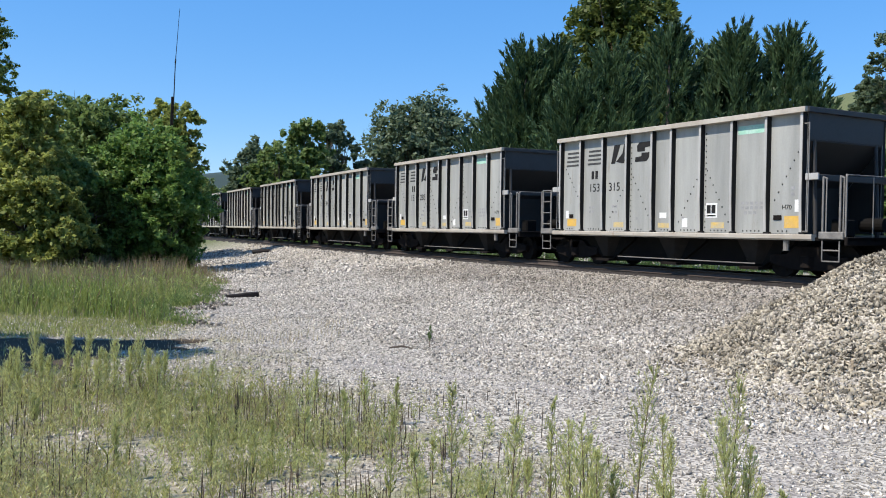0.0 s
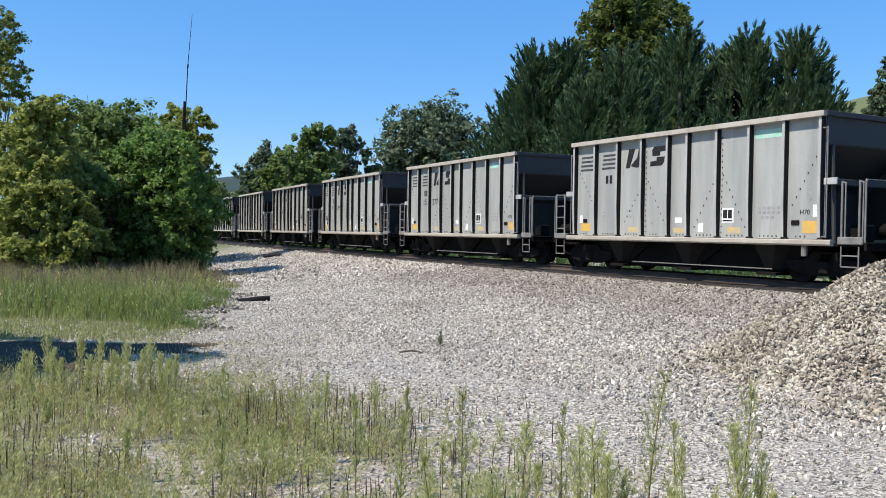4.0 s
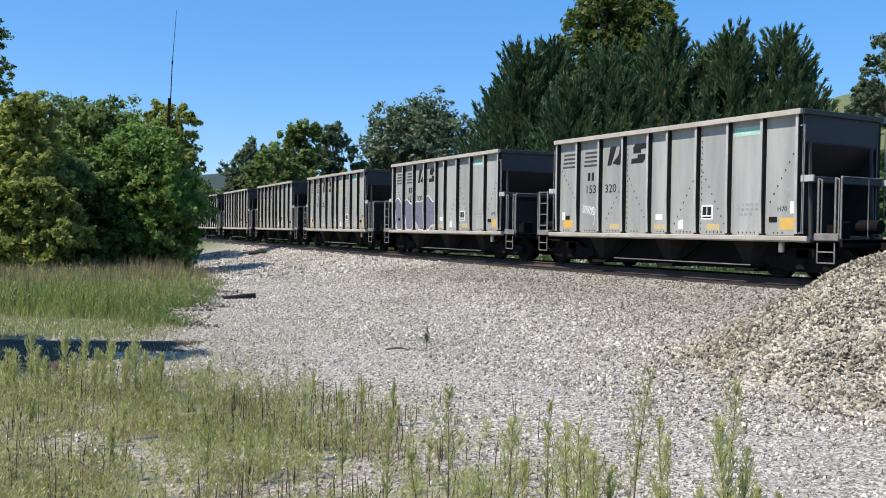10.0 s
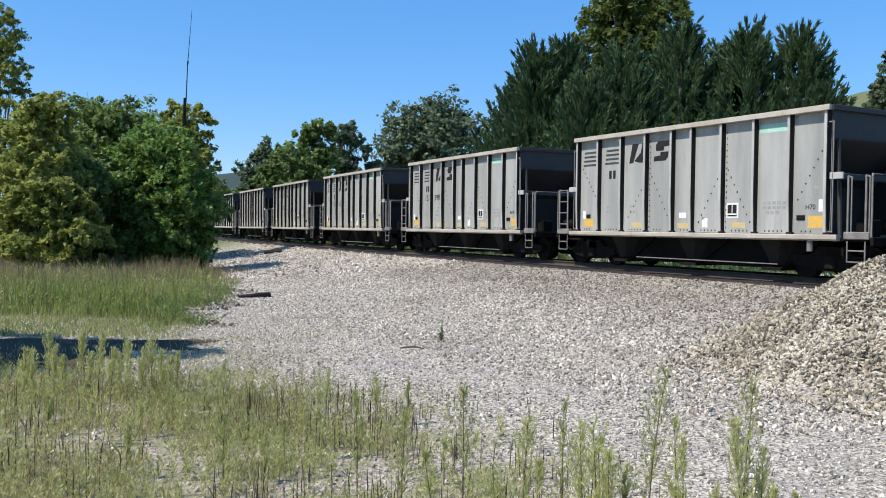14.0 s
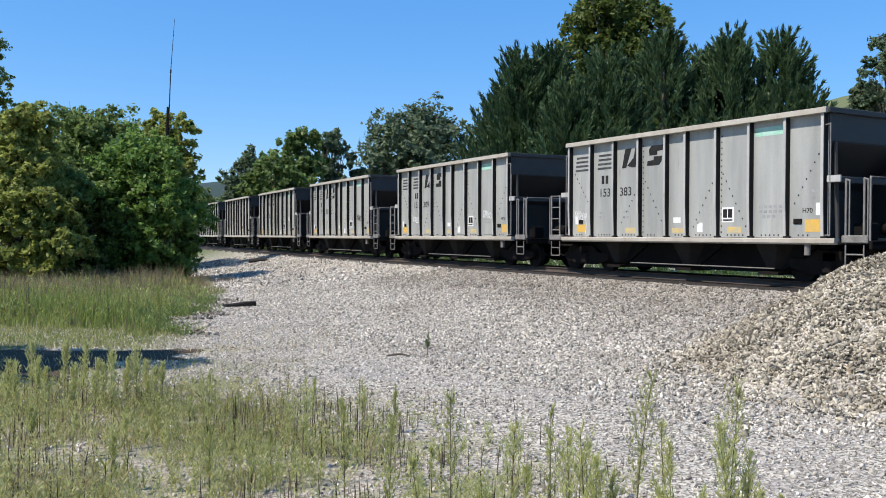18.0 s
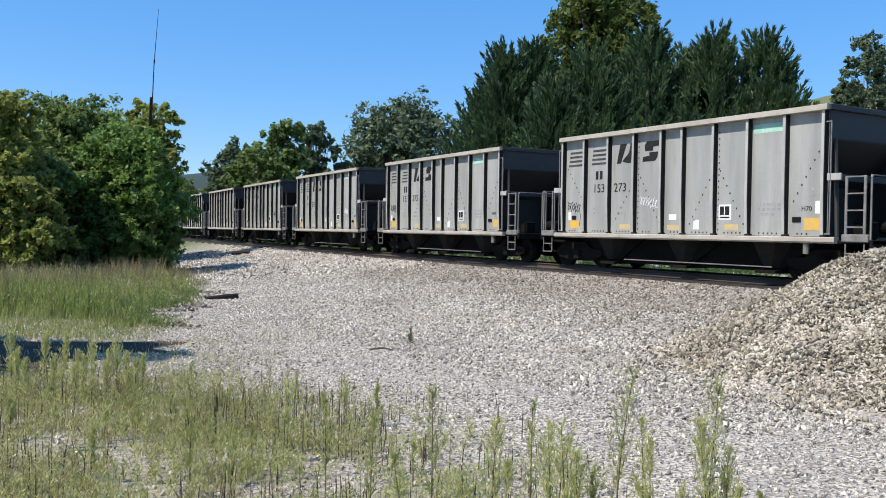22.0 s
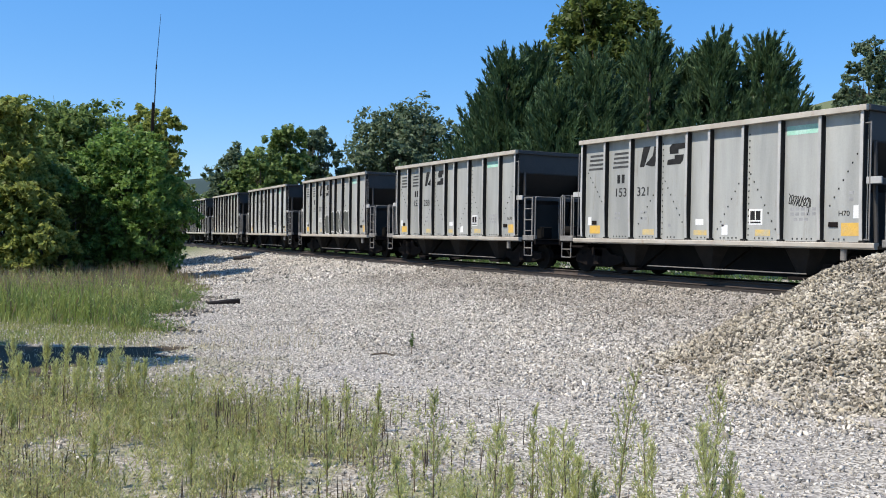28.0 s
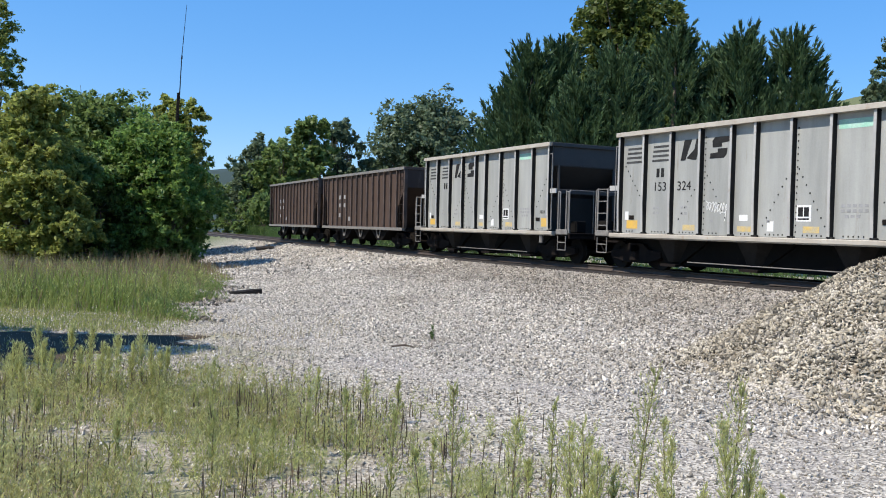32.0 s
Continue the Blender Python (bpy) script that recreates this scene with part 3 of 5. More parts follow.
def hopper_body(car, sides=(-1, 1)):
    for y in sides:
        for i in range(9):
            panel_plate(car, y, POSTS[i] + 0.002, POSTS[i + 1] - 0.002, "side_panel", M_PANEL)
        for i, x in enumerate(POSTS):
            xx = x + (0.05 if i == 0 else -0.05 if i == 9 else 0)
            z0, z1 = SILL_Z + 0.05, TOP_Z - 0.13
            # a deep web, its shade painted black, that tapers towards the sill, with a narrow pale flange on its face
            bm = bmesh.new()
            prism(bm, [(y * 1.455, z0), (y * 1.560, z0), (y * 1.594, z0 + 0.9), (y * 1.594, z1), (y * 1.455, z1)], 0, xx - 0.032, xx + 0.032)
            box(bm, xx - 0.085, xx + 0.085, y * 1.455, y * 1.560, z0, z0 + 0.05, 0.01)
            post = part("side_post", bm, M_FLANK, car, "side post with its shaded web painted black")
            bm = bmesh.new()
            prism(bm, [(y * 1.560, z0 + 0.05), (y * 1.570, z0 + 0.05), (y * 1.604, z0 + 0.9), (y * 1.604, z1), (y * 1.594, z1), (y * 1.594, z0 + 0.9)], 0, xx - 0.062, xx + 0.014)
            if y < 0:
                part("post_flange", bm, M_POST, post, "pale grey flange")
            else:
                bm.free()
        bm = bmesh.new()
        prism(bm, [(y * 1.46, TOP_Z - 0.13), (y * 1.66, TOP_Z - 0.13), (y * 1.66, TOP_Z - 0.01), (y * 1.64, TOP_Z), (y * 1.46, TOP_Z)], 0, -BODY / 2 - 0.06, BODY / 2 + 0.06)
        part("top_chord", bm, M_CHORD, car, "pale dusty top chord with rust spots")
        bm = bmesh.new()
        prism(bm, [(y * 1.45, SILL_Z - 0.10), (y * 1.60, SILL_Z - 0.10), (y * 1.64, SILL_Z - 0.06), (y * 1.64, SILL_Z + 0.03), (y * 1.62, SILL_Z + 0.05), (y * 1.45, SILL_Z + 0.05)], 0, -BODY / 2 - 0.3, BODY / 2 + 0.3)
        part("side_sill", bm, M_CHORD, car, "pale dusty side sill")
        if y > 0:
            continue
        # bolt heads along the hidden slope sheets and the sill
        bm = bmesh.new()
        zig = []
        for x0, x1, z0, z1 in ((POSTS[0] + 0.2, POSTS[0] + 0.95, 2.1, 1.05), (POSTS[2] + 0.25, POSTS[3] - 0.05, 0.5, 1.65), (POSTS[3] + 0.18, POSTS[4] - 0.15, 1.7, 0.35),
                               (POSTS[5] + 0.2, POSTS[6] - 0.12, 0.35, 1.72), (POSTS[6] + 0.14, POSTS[7] - 0.2, 1.75, 0.35), (POSTS[8] + 0.18, POSTS[9] - 0.15, 0.9, 2.25)):
            zig += [(x0 + (x1 - x0) * k / 7, SILL_Z + z0 + (z1 - z0) * k / 7) for k in range(8)]
        for i in range(9):
            for k in range(5 if i in (2, 5, 7, 6, 1) else 3):
                zig.append((POSTS[i] + 0.3 + k * 0.13, SILL_Z + 0.12))
        for i in (3, 6):
            zig += [(POSTS[i] + 0.09, SILL_Z + 0.2 + k * 0.16) for k in range(17)]
        rivet_line(bm, y, zig)
        tagged(part("bolt_heads", bm, M_BLACKMARK, car), kind="stuff")
        # stickers, reflectors and stencils
        q = POSTS
        for x0, x1, z0, z1, mat in ((q[0] + 0.30, q[0] + 0.78, 0.2, 0.45, M_YELLOW), (q[2] + 0.42, q[2] + 0.88, 0.18, 0.34, M_PALEYELLOW), (q[4] + 0.16, q[4] + 0.62, 0.18, 0.32, M_PALEYELLOW), (q[6] + 0.30, q[6] + 0.76, 0.18, 0.34, M_PALEYELLOW), (q[8] + 0.48, q[8] + 1.02, 0.2, 0.50, M_YELLOW)):
            decal(car, "reflector", y, x0, x1, z0, z1, mat, "worn yellow reflector patch")
        for x0, x1, z0, z1 in ((q[0] + 0.22, q[0] + 0.37, 0.46, 0.72), (q[4] + 0.22, q[4] + 0.50, 0.46, 0.62), (q[5] + 0.34, q[5] + 0.54, 0.20, 0.46), (q[8] + 0.78, q[8] + 0.98, 0.60, 0.90)):
            decal(car, "sticker", y, x0, x1, z0, z1, M_WHITE, "white sticker")
        decal(car, "placard", y, q[6] + 0.10, q[6] + 0.52, 0.46, 0.86, M_WHITE, "white framed placard")
        bm = bmesh.new()
        for k in range(2):
            box(bm, q[6] + 0.15 + k * 0.17, q[6] + 0.29 + k * 0.17, y * 1.459, y * 1.463, SILL_Z + 0.58, SILL_Z + 0.81)
        box(bm, q[6] + 0.15, q[6] + 0.47, y * 1.459, y * 1.463, SILL_Z + 0.50, SILL_Z + 0.54)
        part("placard_print", bm, M_BLACKMARK, car)
        decal(car, "paint_patch", y, q[7] + 0.08, q[7] + 1.02, SIDE_H - 0.50, SIDE_H - 0.28, M_MINT, "faded mint paint patch")
        bm = bmesh.new()
        for i, n, z in ((1, 2, 0.78), (1, 2, 0.64), (2, 2, 0.80), (2, 2, 0.62), (3, 1, 0.42), (5, 1, 0.42), (7, 5, 0.80), (7, 5, 0.68), (7, 3, 0.55), (8, 1, 1.15), (8, 1, 1.0)):
            for k in range(n):
                x = q[i] + 0.22 + k * 0.15 + (0.45 if i == 8 else 0.1 if n < 4 else 0)
                box(bm, x, x + 0.10, y * 1.455, y * 1.459, SILL_Z + z, SILL_Z + z + 0.075)
        tagged(part("stencil_bars", bm, M_FAINT, car), kind="stuff")
        bm = bmesh.new()
        box(bm, q[8] + 0.16, q[8] + 0.40, y * 1.455, y * 1.485, SILL_Z + 0.40, SILL_Z + 0.52, 0.01)
        part("routing_plate", bm, M_IRON, car)
        bm = bmesh.new()
        box(bm, q[0] + 0.42, q[0] + 0.62, y * 1.455, y * 1.485, SILL_Z + 0.48, SILL_Z + 0.60, 0.01)
        part("routing_plate", bm, M_IRON, car)
        o = new("class_mark", H70)
        o.parent = car
        o.matrix_basis = pose(q[8] + 0.40, -1.459, SILL_Z + 0.66, 90, 0, 0)
        # the fleet's mark as plain dark shapes: stripes and two slanted blocks
        for i in (0, 1):
            for k in range(4):
                decal(car, "stripe", y, q[i] + 0.22 + 0.06 * k / 3, q[i] + 0.98, 2.18 + k * 0.135, 2.245 + k * 0.135, M_STRIPE, lift=0.006)
        z0, z1 = SILL_Z + 2.16, SILL_Z + 2.74
        for x0, rows in ((q[2] + 0.22, [[(0.04, z0), (0.22, z0), (0.46, z1), (0.18, z1)], [(0.27, z0 + 0.06), (0.50, z0), (0.64, z0), (0.80, z1), (0.62, z1), (0.56, z0 + 0.3)]]),
                         (q[3] + 0.22, [[(0.02, z0), (0.52, z0), (0.62, z0 + 0.10), (0.64, z0 + 0.26), (0.30, z0 + 0.26), (0.30, z0 + 0.16), (0.04, z0 + 0.14)], [(0.12, z0 + 0.30), (0.44, z0 + 0.30), (0.44, z0 + 0.41), (0.72, z0 + 0.43), (0.72, z1), (0.20, z1), (0.10, z1 - 0.1)]])):
            bm = bmesh.new()
            slanted(bm, y, [[(x0 + px, pz) for px, pz in r] for r in rows])
            part("fleet_mark", bm, M_BLACKMARK, car, "black slanted block")


def hopper_under(car):
    """Centre sill, three hopper bays with sloping sides, discharge gates and the train pipe."""
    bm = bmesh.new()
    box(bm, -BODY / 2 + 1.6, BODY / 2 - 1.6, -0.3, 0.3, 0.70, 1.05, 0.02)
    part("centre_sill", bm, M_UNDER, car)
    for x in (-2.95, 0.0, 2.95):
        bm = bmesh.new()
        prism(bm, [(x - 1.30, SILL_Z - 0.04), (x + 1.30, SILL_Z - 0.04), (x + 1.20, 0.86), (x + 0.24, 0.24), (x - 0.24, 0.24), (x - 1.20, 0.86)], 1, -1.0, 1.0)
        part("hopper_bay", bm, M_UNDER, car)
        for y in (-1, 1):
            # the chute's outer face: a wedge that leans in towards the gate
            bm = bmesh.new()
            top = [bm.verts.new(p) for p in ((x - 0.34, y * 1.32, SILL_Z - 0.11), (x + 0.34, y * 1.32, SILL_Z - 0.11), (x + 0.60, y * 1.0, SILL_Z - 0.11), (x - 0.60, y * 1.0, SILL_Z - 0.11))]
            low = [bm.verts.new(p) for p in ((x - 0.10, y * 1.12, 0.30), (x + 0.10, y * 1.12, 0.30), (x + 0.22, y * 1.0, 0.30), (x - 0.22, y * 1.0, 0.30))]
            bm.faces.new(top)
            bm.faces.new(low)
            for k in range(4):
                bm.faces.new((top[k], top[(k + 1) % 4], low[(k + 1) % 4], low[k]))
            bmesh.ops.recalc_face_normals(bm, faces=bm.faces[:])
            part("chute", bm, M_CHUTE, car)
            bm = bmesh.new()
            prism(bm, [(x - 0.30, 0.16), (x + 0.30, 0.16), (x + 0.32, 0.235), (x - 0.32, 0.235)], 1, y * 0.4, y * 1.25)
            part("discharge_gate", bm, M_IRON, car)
    for y in (-1, 1):
        bm = bmesh.new()
        rod(bm, (-2.0, y * 1.42, 0.33), (3.3, y * 1.42, 0.33), 0.015, seg=6)
        part("train_pipe", bm, M_GRAB, car)
        bm = bmesh.new()
        rod(bm, (BODY / 2 - 0.52, y * 1.5, SILL_Z - 0.09), (BODY / 2 - 0.52, y * 1.5, SILL_Z - 0.36), 0.075, seg=10)
        part("jack_pad", bm, M_GRAB, car)
        # added dark sheet across the open underside, standing in for the shade there
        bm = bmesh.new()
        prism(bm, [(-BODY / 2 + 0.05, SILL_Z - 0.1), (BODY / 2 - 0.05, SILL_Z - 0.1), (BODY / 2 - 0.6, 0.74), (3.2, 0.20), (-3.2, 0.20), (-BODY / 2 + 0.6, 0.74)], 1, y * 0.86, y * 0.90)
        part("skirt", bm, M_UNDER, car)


def load_mesh(name, car, mound, seed, mat=None, length=None):
    rng = np.random.default_rng(seed)
    lx = length or BODY
    xs, ys = np.linspace(-lx / 2 + 0.02, lx / 2 - 0.02, 40), np.linspace(-1.43, 1.43, 14)
    X, Y = np.meshgrid(xs, ys)
    Z = TOP_Z - 0.42 + (mound + 0.42) * np.exp(-(((X - rng.uniform(-1.5, 2.5)) / 2.6) ** 2)) * np.cos(np.clip(Y / 1.9, -1, 1) * 1.2) + rng.normal(0, 0.02, X.shape)
    i = (np.arange(13)[:, None] * 40 + np.arange(39)).ravel()
    return mesh_np(name, np.stack([X.ravel(), Y.ravel(), Z.ravel()], 1), np.stack([i, i + 1, i + 41, i + 40], 1), mat or M_COAL, car)


GREY_LABEL = "pale grey steel coal hopper car with black stripes"


def build_hopper(ladder_end):
    car = thing("hopper_car", GREY_LABEL, "train car", "grey hopper cars of the train")
    hopper_body(car)
    for s in (-1, 1):
        end_gear(car, s, s == ladder_end)
        coupler(car, s)
        bogie(car, s * (CAR_PITCH / 2 - 2.05))
    hopper_under(car)
    return car


def build_brown():
    """The older rust-brown hopper: closer posts, deeper sides to the ends, V-shaped gate arms."""
    car = thing("brown_hopper_car", "rust-brown weathered steel hopper car with close ribs", "train car", "brown hopper cars at the end of the train")
    half = CAR_PITCH / 2 - 0.55
    n, lo = 14, SILL_Z + 0.02
    xs = [-half + 0.9 + (2 * half - 1.8) * k / (n - 1) for k in range(n)]
    for y in (-1, 1):
        for i in range(n - 1):
            bm = bmesh.new()
            box(bm, xs[i] + 0.002, xs[i + 1] - 0.002, y * 1.478, y * 1.49, lo, TOP_Z - 0.35)
            part("side_panel", bm, M_RUST, car)
        for x in xs:
            bm = bmesh.new()
            prism(bm, [(y * 1.49, lo), (y * 1.575, lo + 0.08), (y * 1.59, TOP_Z - 0.37), (y * 1.49, TOP_Z - 0.37)], 0, x - 0.045, x + 0.045)
            part("side_post", bm, M_RUSTPOST, car)
        for s in (-1, 1):
            bm = bmesh.new()
            prism(bm, [(s * (half - 0.9), lo + 0.9), (s * (half - 0.9), TOP_Z - 0.35), (s * half, TOP_Z - 0.35), (s * half, lo + 2.0)], 1, y * 1.478, y * 1.49)
            part("end_panel", bm, M_RUST, car)
            bm = bmesh.new()
            prism(bm, [(y * 1.40, lo), (y * 1.56, lo), (y * 1.56, TOP_Z - 0.37), (y * 1.40, TOP_Z - 0.37)], 0, s * half - 0.05, s * half + 0.05)
            part("corner_post", bm, M_RUSTPOST, car)
        bm = bmesh.new()
        prism(bm, [(y * 1.44, TOP_Z - 0.37), (y * 1.61, TOP_Z - 0.37), (y * 1.61, TOP_Z - 0.24), (y * 1.44, TOP_Z - 0.24)], 0, -half - 0.05, half + 0.05)
        part("top_chord", bm, M_GRAB, car, "dusty top chord")
        bm = bmesh.new()
        prism(bm, [(y * 1.42, lo - 0.14), (y * 1.61, lo - 0.14), (y * 1.61, lo), (y * 1.42, lo)], 0, -half, half)
        part("side_sill", bm, M_GRAB, car, "dusty side sill")
        bm = bmesh.new()
        for x in (-2.6, 0.0, 2.6):
            for s in (-1, 1):
                prism(bm, [(x + s * 0.02, 0.52), (x + s * 0.10, 0.52), (x + s * 0.34, 0.95), (x + s * 0.25, 0.95)], 1, y * 1.40, y * 1.44)
        part("gate_arms", bm, M_GRAB, car, "pale V-shaped gate arms")
        bm = bmesh.new()
        for i, z in ((2, 1.5), (3, 1.5), (2, 1.05), (3, 1.05), (2, 0.5), (4, 0.3)):
            box(bm, xs[i] + 0.2, xs[i] + 0.48, y * 1.49, y * 1.494, lo + z, lo + z + 0.22)
        part("stencil_bars", bm, M_FAINT, car)
        for s in (-1, 1):
            bm = bmesh.new()
            for x in (s * (half - 0.1), s * (half - 0.5)):
                rod(bm, (x, y * 1.54, lo), (x, y * 1.54, TOP_Z - 0.4), 0.02, seg=6)
            for k in range(6):
                rod(bm, (s * (half - 0.1), y * 1.54, lo + 0.25 + k * 0.42), (s * (half - 0.5), y * 1.54, lo + 0.25 + k * 0.42), 0.016, seg=6)
            part("ladder", bm, M_IRON, car)
    for s in (-1, 1):
        bm = bmesh.new()
        box(bm, s * half - 0.012, s * half + 0.012, -1.48, 1.48, lo + 1.9, TOP_Z - 0.3)
        part("end_sheet", bm, M_RUST, car)
        bm = bmesh.new()
        prism(bm, [(s * half, lo + 1.9), (s * half, lo + 1.94), (s * (half - 2.3), lo - 0.03), (s * (half - 2.3), lo - 0.07)], 1, -1.47, 1.47)
        part("slope_sheet", bm, M_RUST, car)
        bm = bmesh.new()
        box(bm, s * half - 0.05, s * half + 0.06, -1.56, 1.56, TOP_Z - 0.37, TOP_Z - 0.24, 0.01)
        part("end_chord", bm, M_RUSTPOST, car)
        bm = bmesh.new()
        box(bm, s * (half - 3.0), s * (half - 0.1), -0.25, 0.25, 0.72, 1.04, 0.02)
        box(bm, s * (half - 0.12), s * half, -1.5, 1.5, 0.86, 1.05, 0.02)
        part("draft_sill", bm, M_UNDER, car)
        coupler(car, s)
        bogie(car, s * (CAR_PITCH / 2 - 2.05))
    for x in (-2.6, 0.0, 2.6):
        bm = bmesh.new()
        prism(bm, [(x - 1.25, lo - 0.12), (x + 1.25, lo - 0.12), (x + 0.30, 0.40), (x - 0.30, 0.40)], 1, -1.36, 1.36)
        part("hopper_bay", bm, M_UNDER, car)
    bm = bmesh.new()
    box(bm, -half + 2.5, half - 2.5, -0.3, 0.3, 0.70, 1.05, 0.02)
    part("centre_sill", bm, M_UNDER, car)
    load_mesh("load", car, -0.5, 77)
    return car


# the last three figures of each car's number, from the front of the train; blank where the car is never seen whole
NUMBERS = {-9: "315", -8: "285", -7: "304", -6: "263", -4: "277", -3: "294", -2: "302", -1: "296", 0: "293", 1: "320", 2: "300", 3: "257", 4: "270", 6: "398", 7: "312", 8: "379", 9: "383", 10: "309",
           11: "287", 12: "282", 13: "273", 14: "275", 15: "318", 16: "311", 18: "381", 19: "321", 20: "288", 21: "310", 22: "351", 23: "324"}
# sprayed scrawls: the car, the panel, dark or white, and the height over the sill
SCRAWLS = [(-6, 7, 0, 0.95), (-3, 0, 0, 0.75), (-2, 7, 0, 0.95), (-1, 0, 0, 0.75), (1, 1, 1, 0.75), (8, 7, 1, 1.0), (9, 0, 1, 0.7), (10, 1, 1, 0.75), (10, 7, 1, 0.85), (11, 7, 0, 0.95), (12, 7, 1, 1.1),
           (13, 0, 0, 0.85), (13, 3, 1, 0.95), (14, 0, 0, 1.0), (15, 7, 1, 0.95), (16, 7, 0, 0.95), (18, 7, 0, 0.85), (19, 7, 0, 1.0), (21, 2, 1, 0.8), (23, 3, 1, 0.8)]
RIGHT_LADDER = (-7, -6, -3, -2, -1, 0) + tuple(range(11, 23))
FIRST_CAR, LAST_CAR = -11, 26
CARS = []


def place_on_line(s):
    x, y, z, h = on_line(s)
    return pose(x, y, z, CANT, math.degrees(math.atan(GRADE)) if s < 90 else 0.2, math.degrees(h) + 180)


def build_train():
    hoppers = {s: build_hopper(s) for s in (1, -1)}
    fresh = set(hoppers)
    short, initial = {}, None
    for n in range(FIRST_CAR, LAST_CAR + 1):
        m = place_on_line(n * CAR_PITCH + 119)
        if n < LAST_CAR - 1:
            kind = 1 if n in RIGHT_LADDER else -1
            if kind in fresh:
                fresh.remove(kind)
                car = hoppers[kind]
                car.matrix_basis = m
            else:
                car = copy_thing(hoppers[kind], m)
        elif n == LAST_CAR - 1:
            car = brown = build_brown()
            car.matrix_basis = m
        else:
            car = copy_thing(brown, m)
        CARS.append((n, car))
    for n, car in CARS:
        if n < LAST_CAR - 1:
            load_mesh("load", car, (0.12, -0.3, -0.2, 0.02, -0.3)[n % 5], 40 + n % 5)
            num = NUMBERS.get(n)
            if num:
                for body, x, z in (("153", POSTS[1] + 0.30, 1.32), (num, POSTS[2] + 0.15, 1.32)):
                    if body not in short:
                        short[body] = text_mesh(body, 0.37)
                    t = new("car_number", short[body])
                    t.parent = car
                    t.matrix_basis = pose(x, -1.461, SILL_Z + z, 90, 0, 0)
            bm = bmesh.new()
            for k in (0, 1):
                box(bm, POSTS[1] + 0.42 + k * 0.19, POSTS[1] + 0.54 + k * 0.19, -1.455, -1.460, SILL_Z + 1.72, SILL_Z + 1.98)
            part("initials_bar", bm, M_BLACKMARK, car)
    by_number = dict(CARS)
    for k, (n, i, white, z) in enumerate(SCRAWLS):
        scrawl(by_number[n], i, M_WHITE if white else M_BLACKMARK, z, k)
    # one car wears cleaner paint than the rest
    by_number[22]["label"] = "clean pale grey steel coal hopper car with black stripes"
    for o in by_number[22].children:
        if o.name.startswith("side_panel"):
            o.material_slots[0].link = "OBJECT"
            o.material_slots[0].material = M_FRESHPANEL
    bubble_paint(by_number[2], POSTS[0] + 0.12, POSTS[4] - 0.22, 0.06, 1.5, M_PLUM, 4, 3, 0.13)
    bubble_paint(by_number[21], POSTS[3] + 0.10, POSTS[7] - 0.22, 0.06, 1.40, M_SPRAYGREY, 5, 8, 0.06)
    bm = bmesh.new()
    rear = -CAR_PITCH / 2
    box(bm, rear - 0.02, rear + 0.16, -0.16, 0.16, 0.95, 1.38, 0.03)
    rod(bm, (rear + 0.07, 0, 1.38), (rear + 0.07, 0, 1.75), 0.02, 0.015, 6)
    part("end_marker", bm, M_YELLOW, by_number[LAST_CAR], "orange end-of-train marker box")
    rng = np.random.default_rng(12)
    for x0 in (POSTS[4] + 0.2, POSTS[5] + 0.35):
        bm = bmesh.new()
        for k in range(26):
            x, w = x0 + rng.normal(0.15, 0.12), rng.uniform(0.02, 0.06)
            z = SILL_Z + rng.uniform(2.2, 2.5)
            box(bm, x, x + w, -1.455, -1.457 - 0.0001 * k, z - rng.uniform(0.1, 0.35), z + 0.15)
        part("rust_stain", bm, M_RUSTSTAIN, by_number[3], "orange rust streaks")


def stroke(bm, pts, w, y0, y1):
    """A flat painted line of even width through points (x, z) on the near side, skipping the posts."""
    for (xa, za), (xb, zb) in zip(pts, pts[1:]):
        dx, dz = xb - xa, zb - za
        q = math.hypot(dx, dz) or 1
        ox, oz = -dz / q * w / 2, dx / q * w / 2
        ex, ez = dx / q * w * 0.3, dz / q * w * 0.3
        prism(bm, [(xa + ox - ex, za + oz - ez), (xb + ox + ex, zb + oz + ez), (xb - ox + ex, zb - oz + ez), (xa - ox - ex, za - oz - ez)], 1, y0, y1)


def scrawl(car, i, mat, z, seed):
    """An unreadable sprayed scrawl: one looping line of paint on a panel, with a falling tail."""
    rng = np.random.default_rng(seed)
    bm = bmesh.new()
    n, turn, wide = 40, rng.uniform(1.0, 1.35), rng.uniform(0.55, 0.72)
    high = rng.uniform(0.8, 1.25, n // 4 + 1)
    pts = []
    for k in range(n):
        u = k / (n - 1)
        pts.append((POSTS[i] + 0.18 + wide * u + 0.055 * math.sin(k * turn * 1.07), SILL_Z + z + 0.08 - 0.10 * u + 0.125 * high[k // 4] * math.cos(k * turn)))
    x, zz = pts[-1]
    pts += [(x + 0.03, zz - 0.12), (x + 0.01, zz - 0.30), (x - 0.02, zz - 0.42)]
    stroke(bm, pts, 0.018, -1.455, -1.4605)
    part("scrawl", bm, mat, car, "white sprayed scrawl" if mat == M_WHITE else "grey sprayed scrawl")


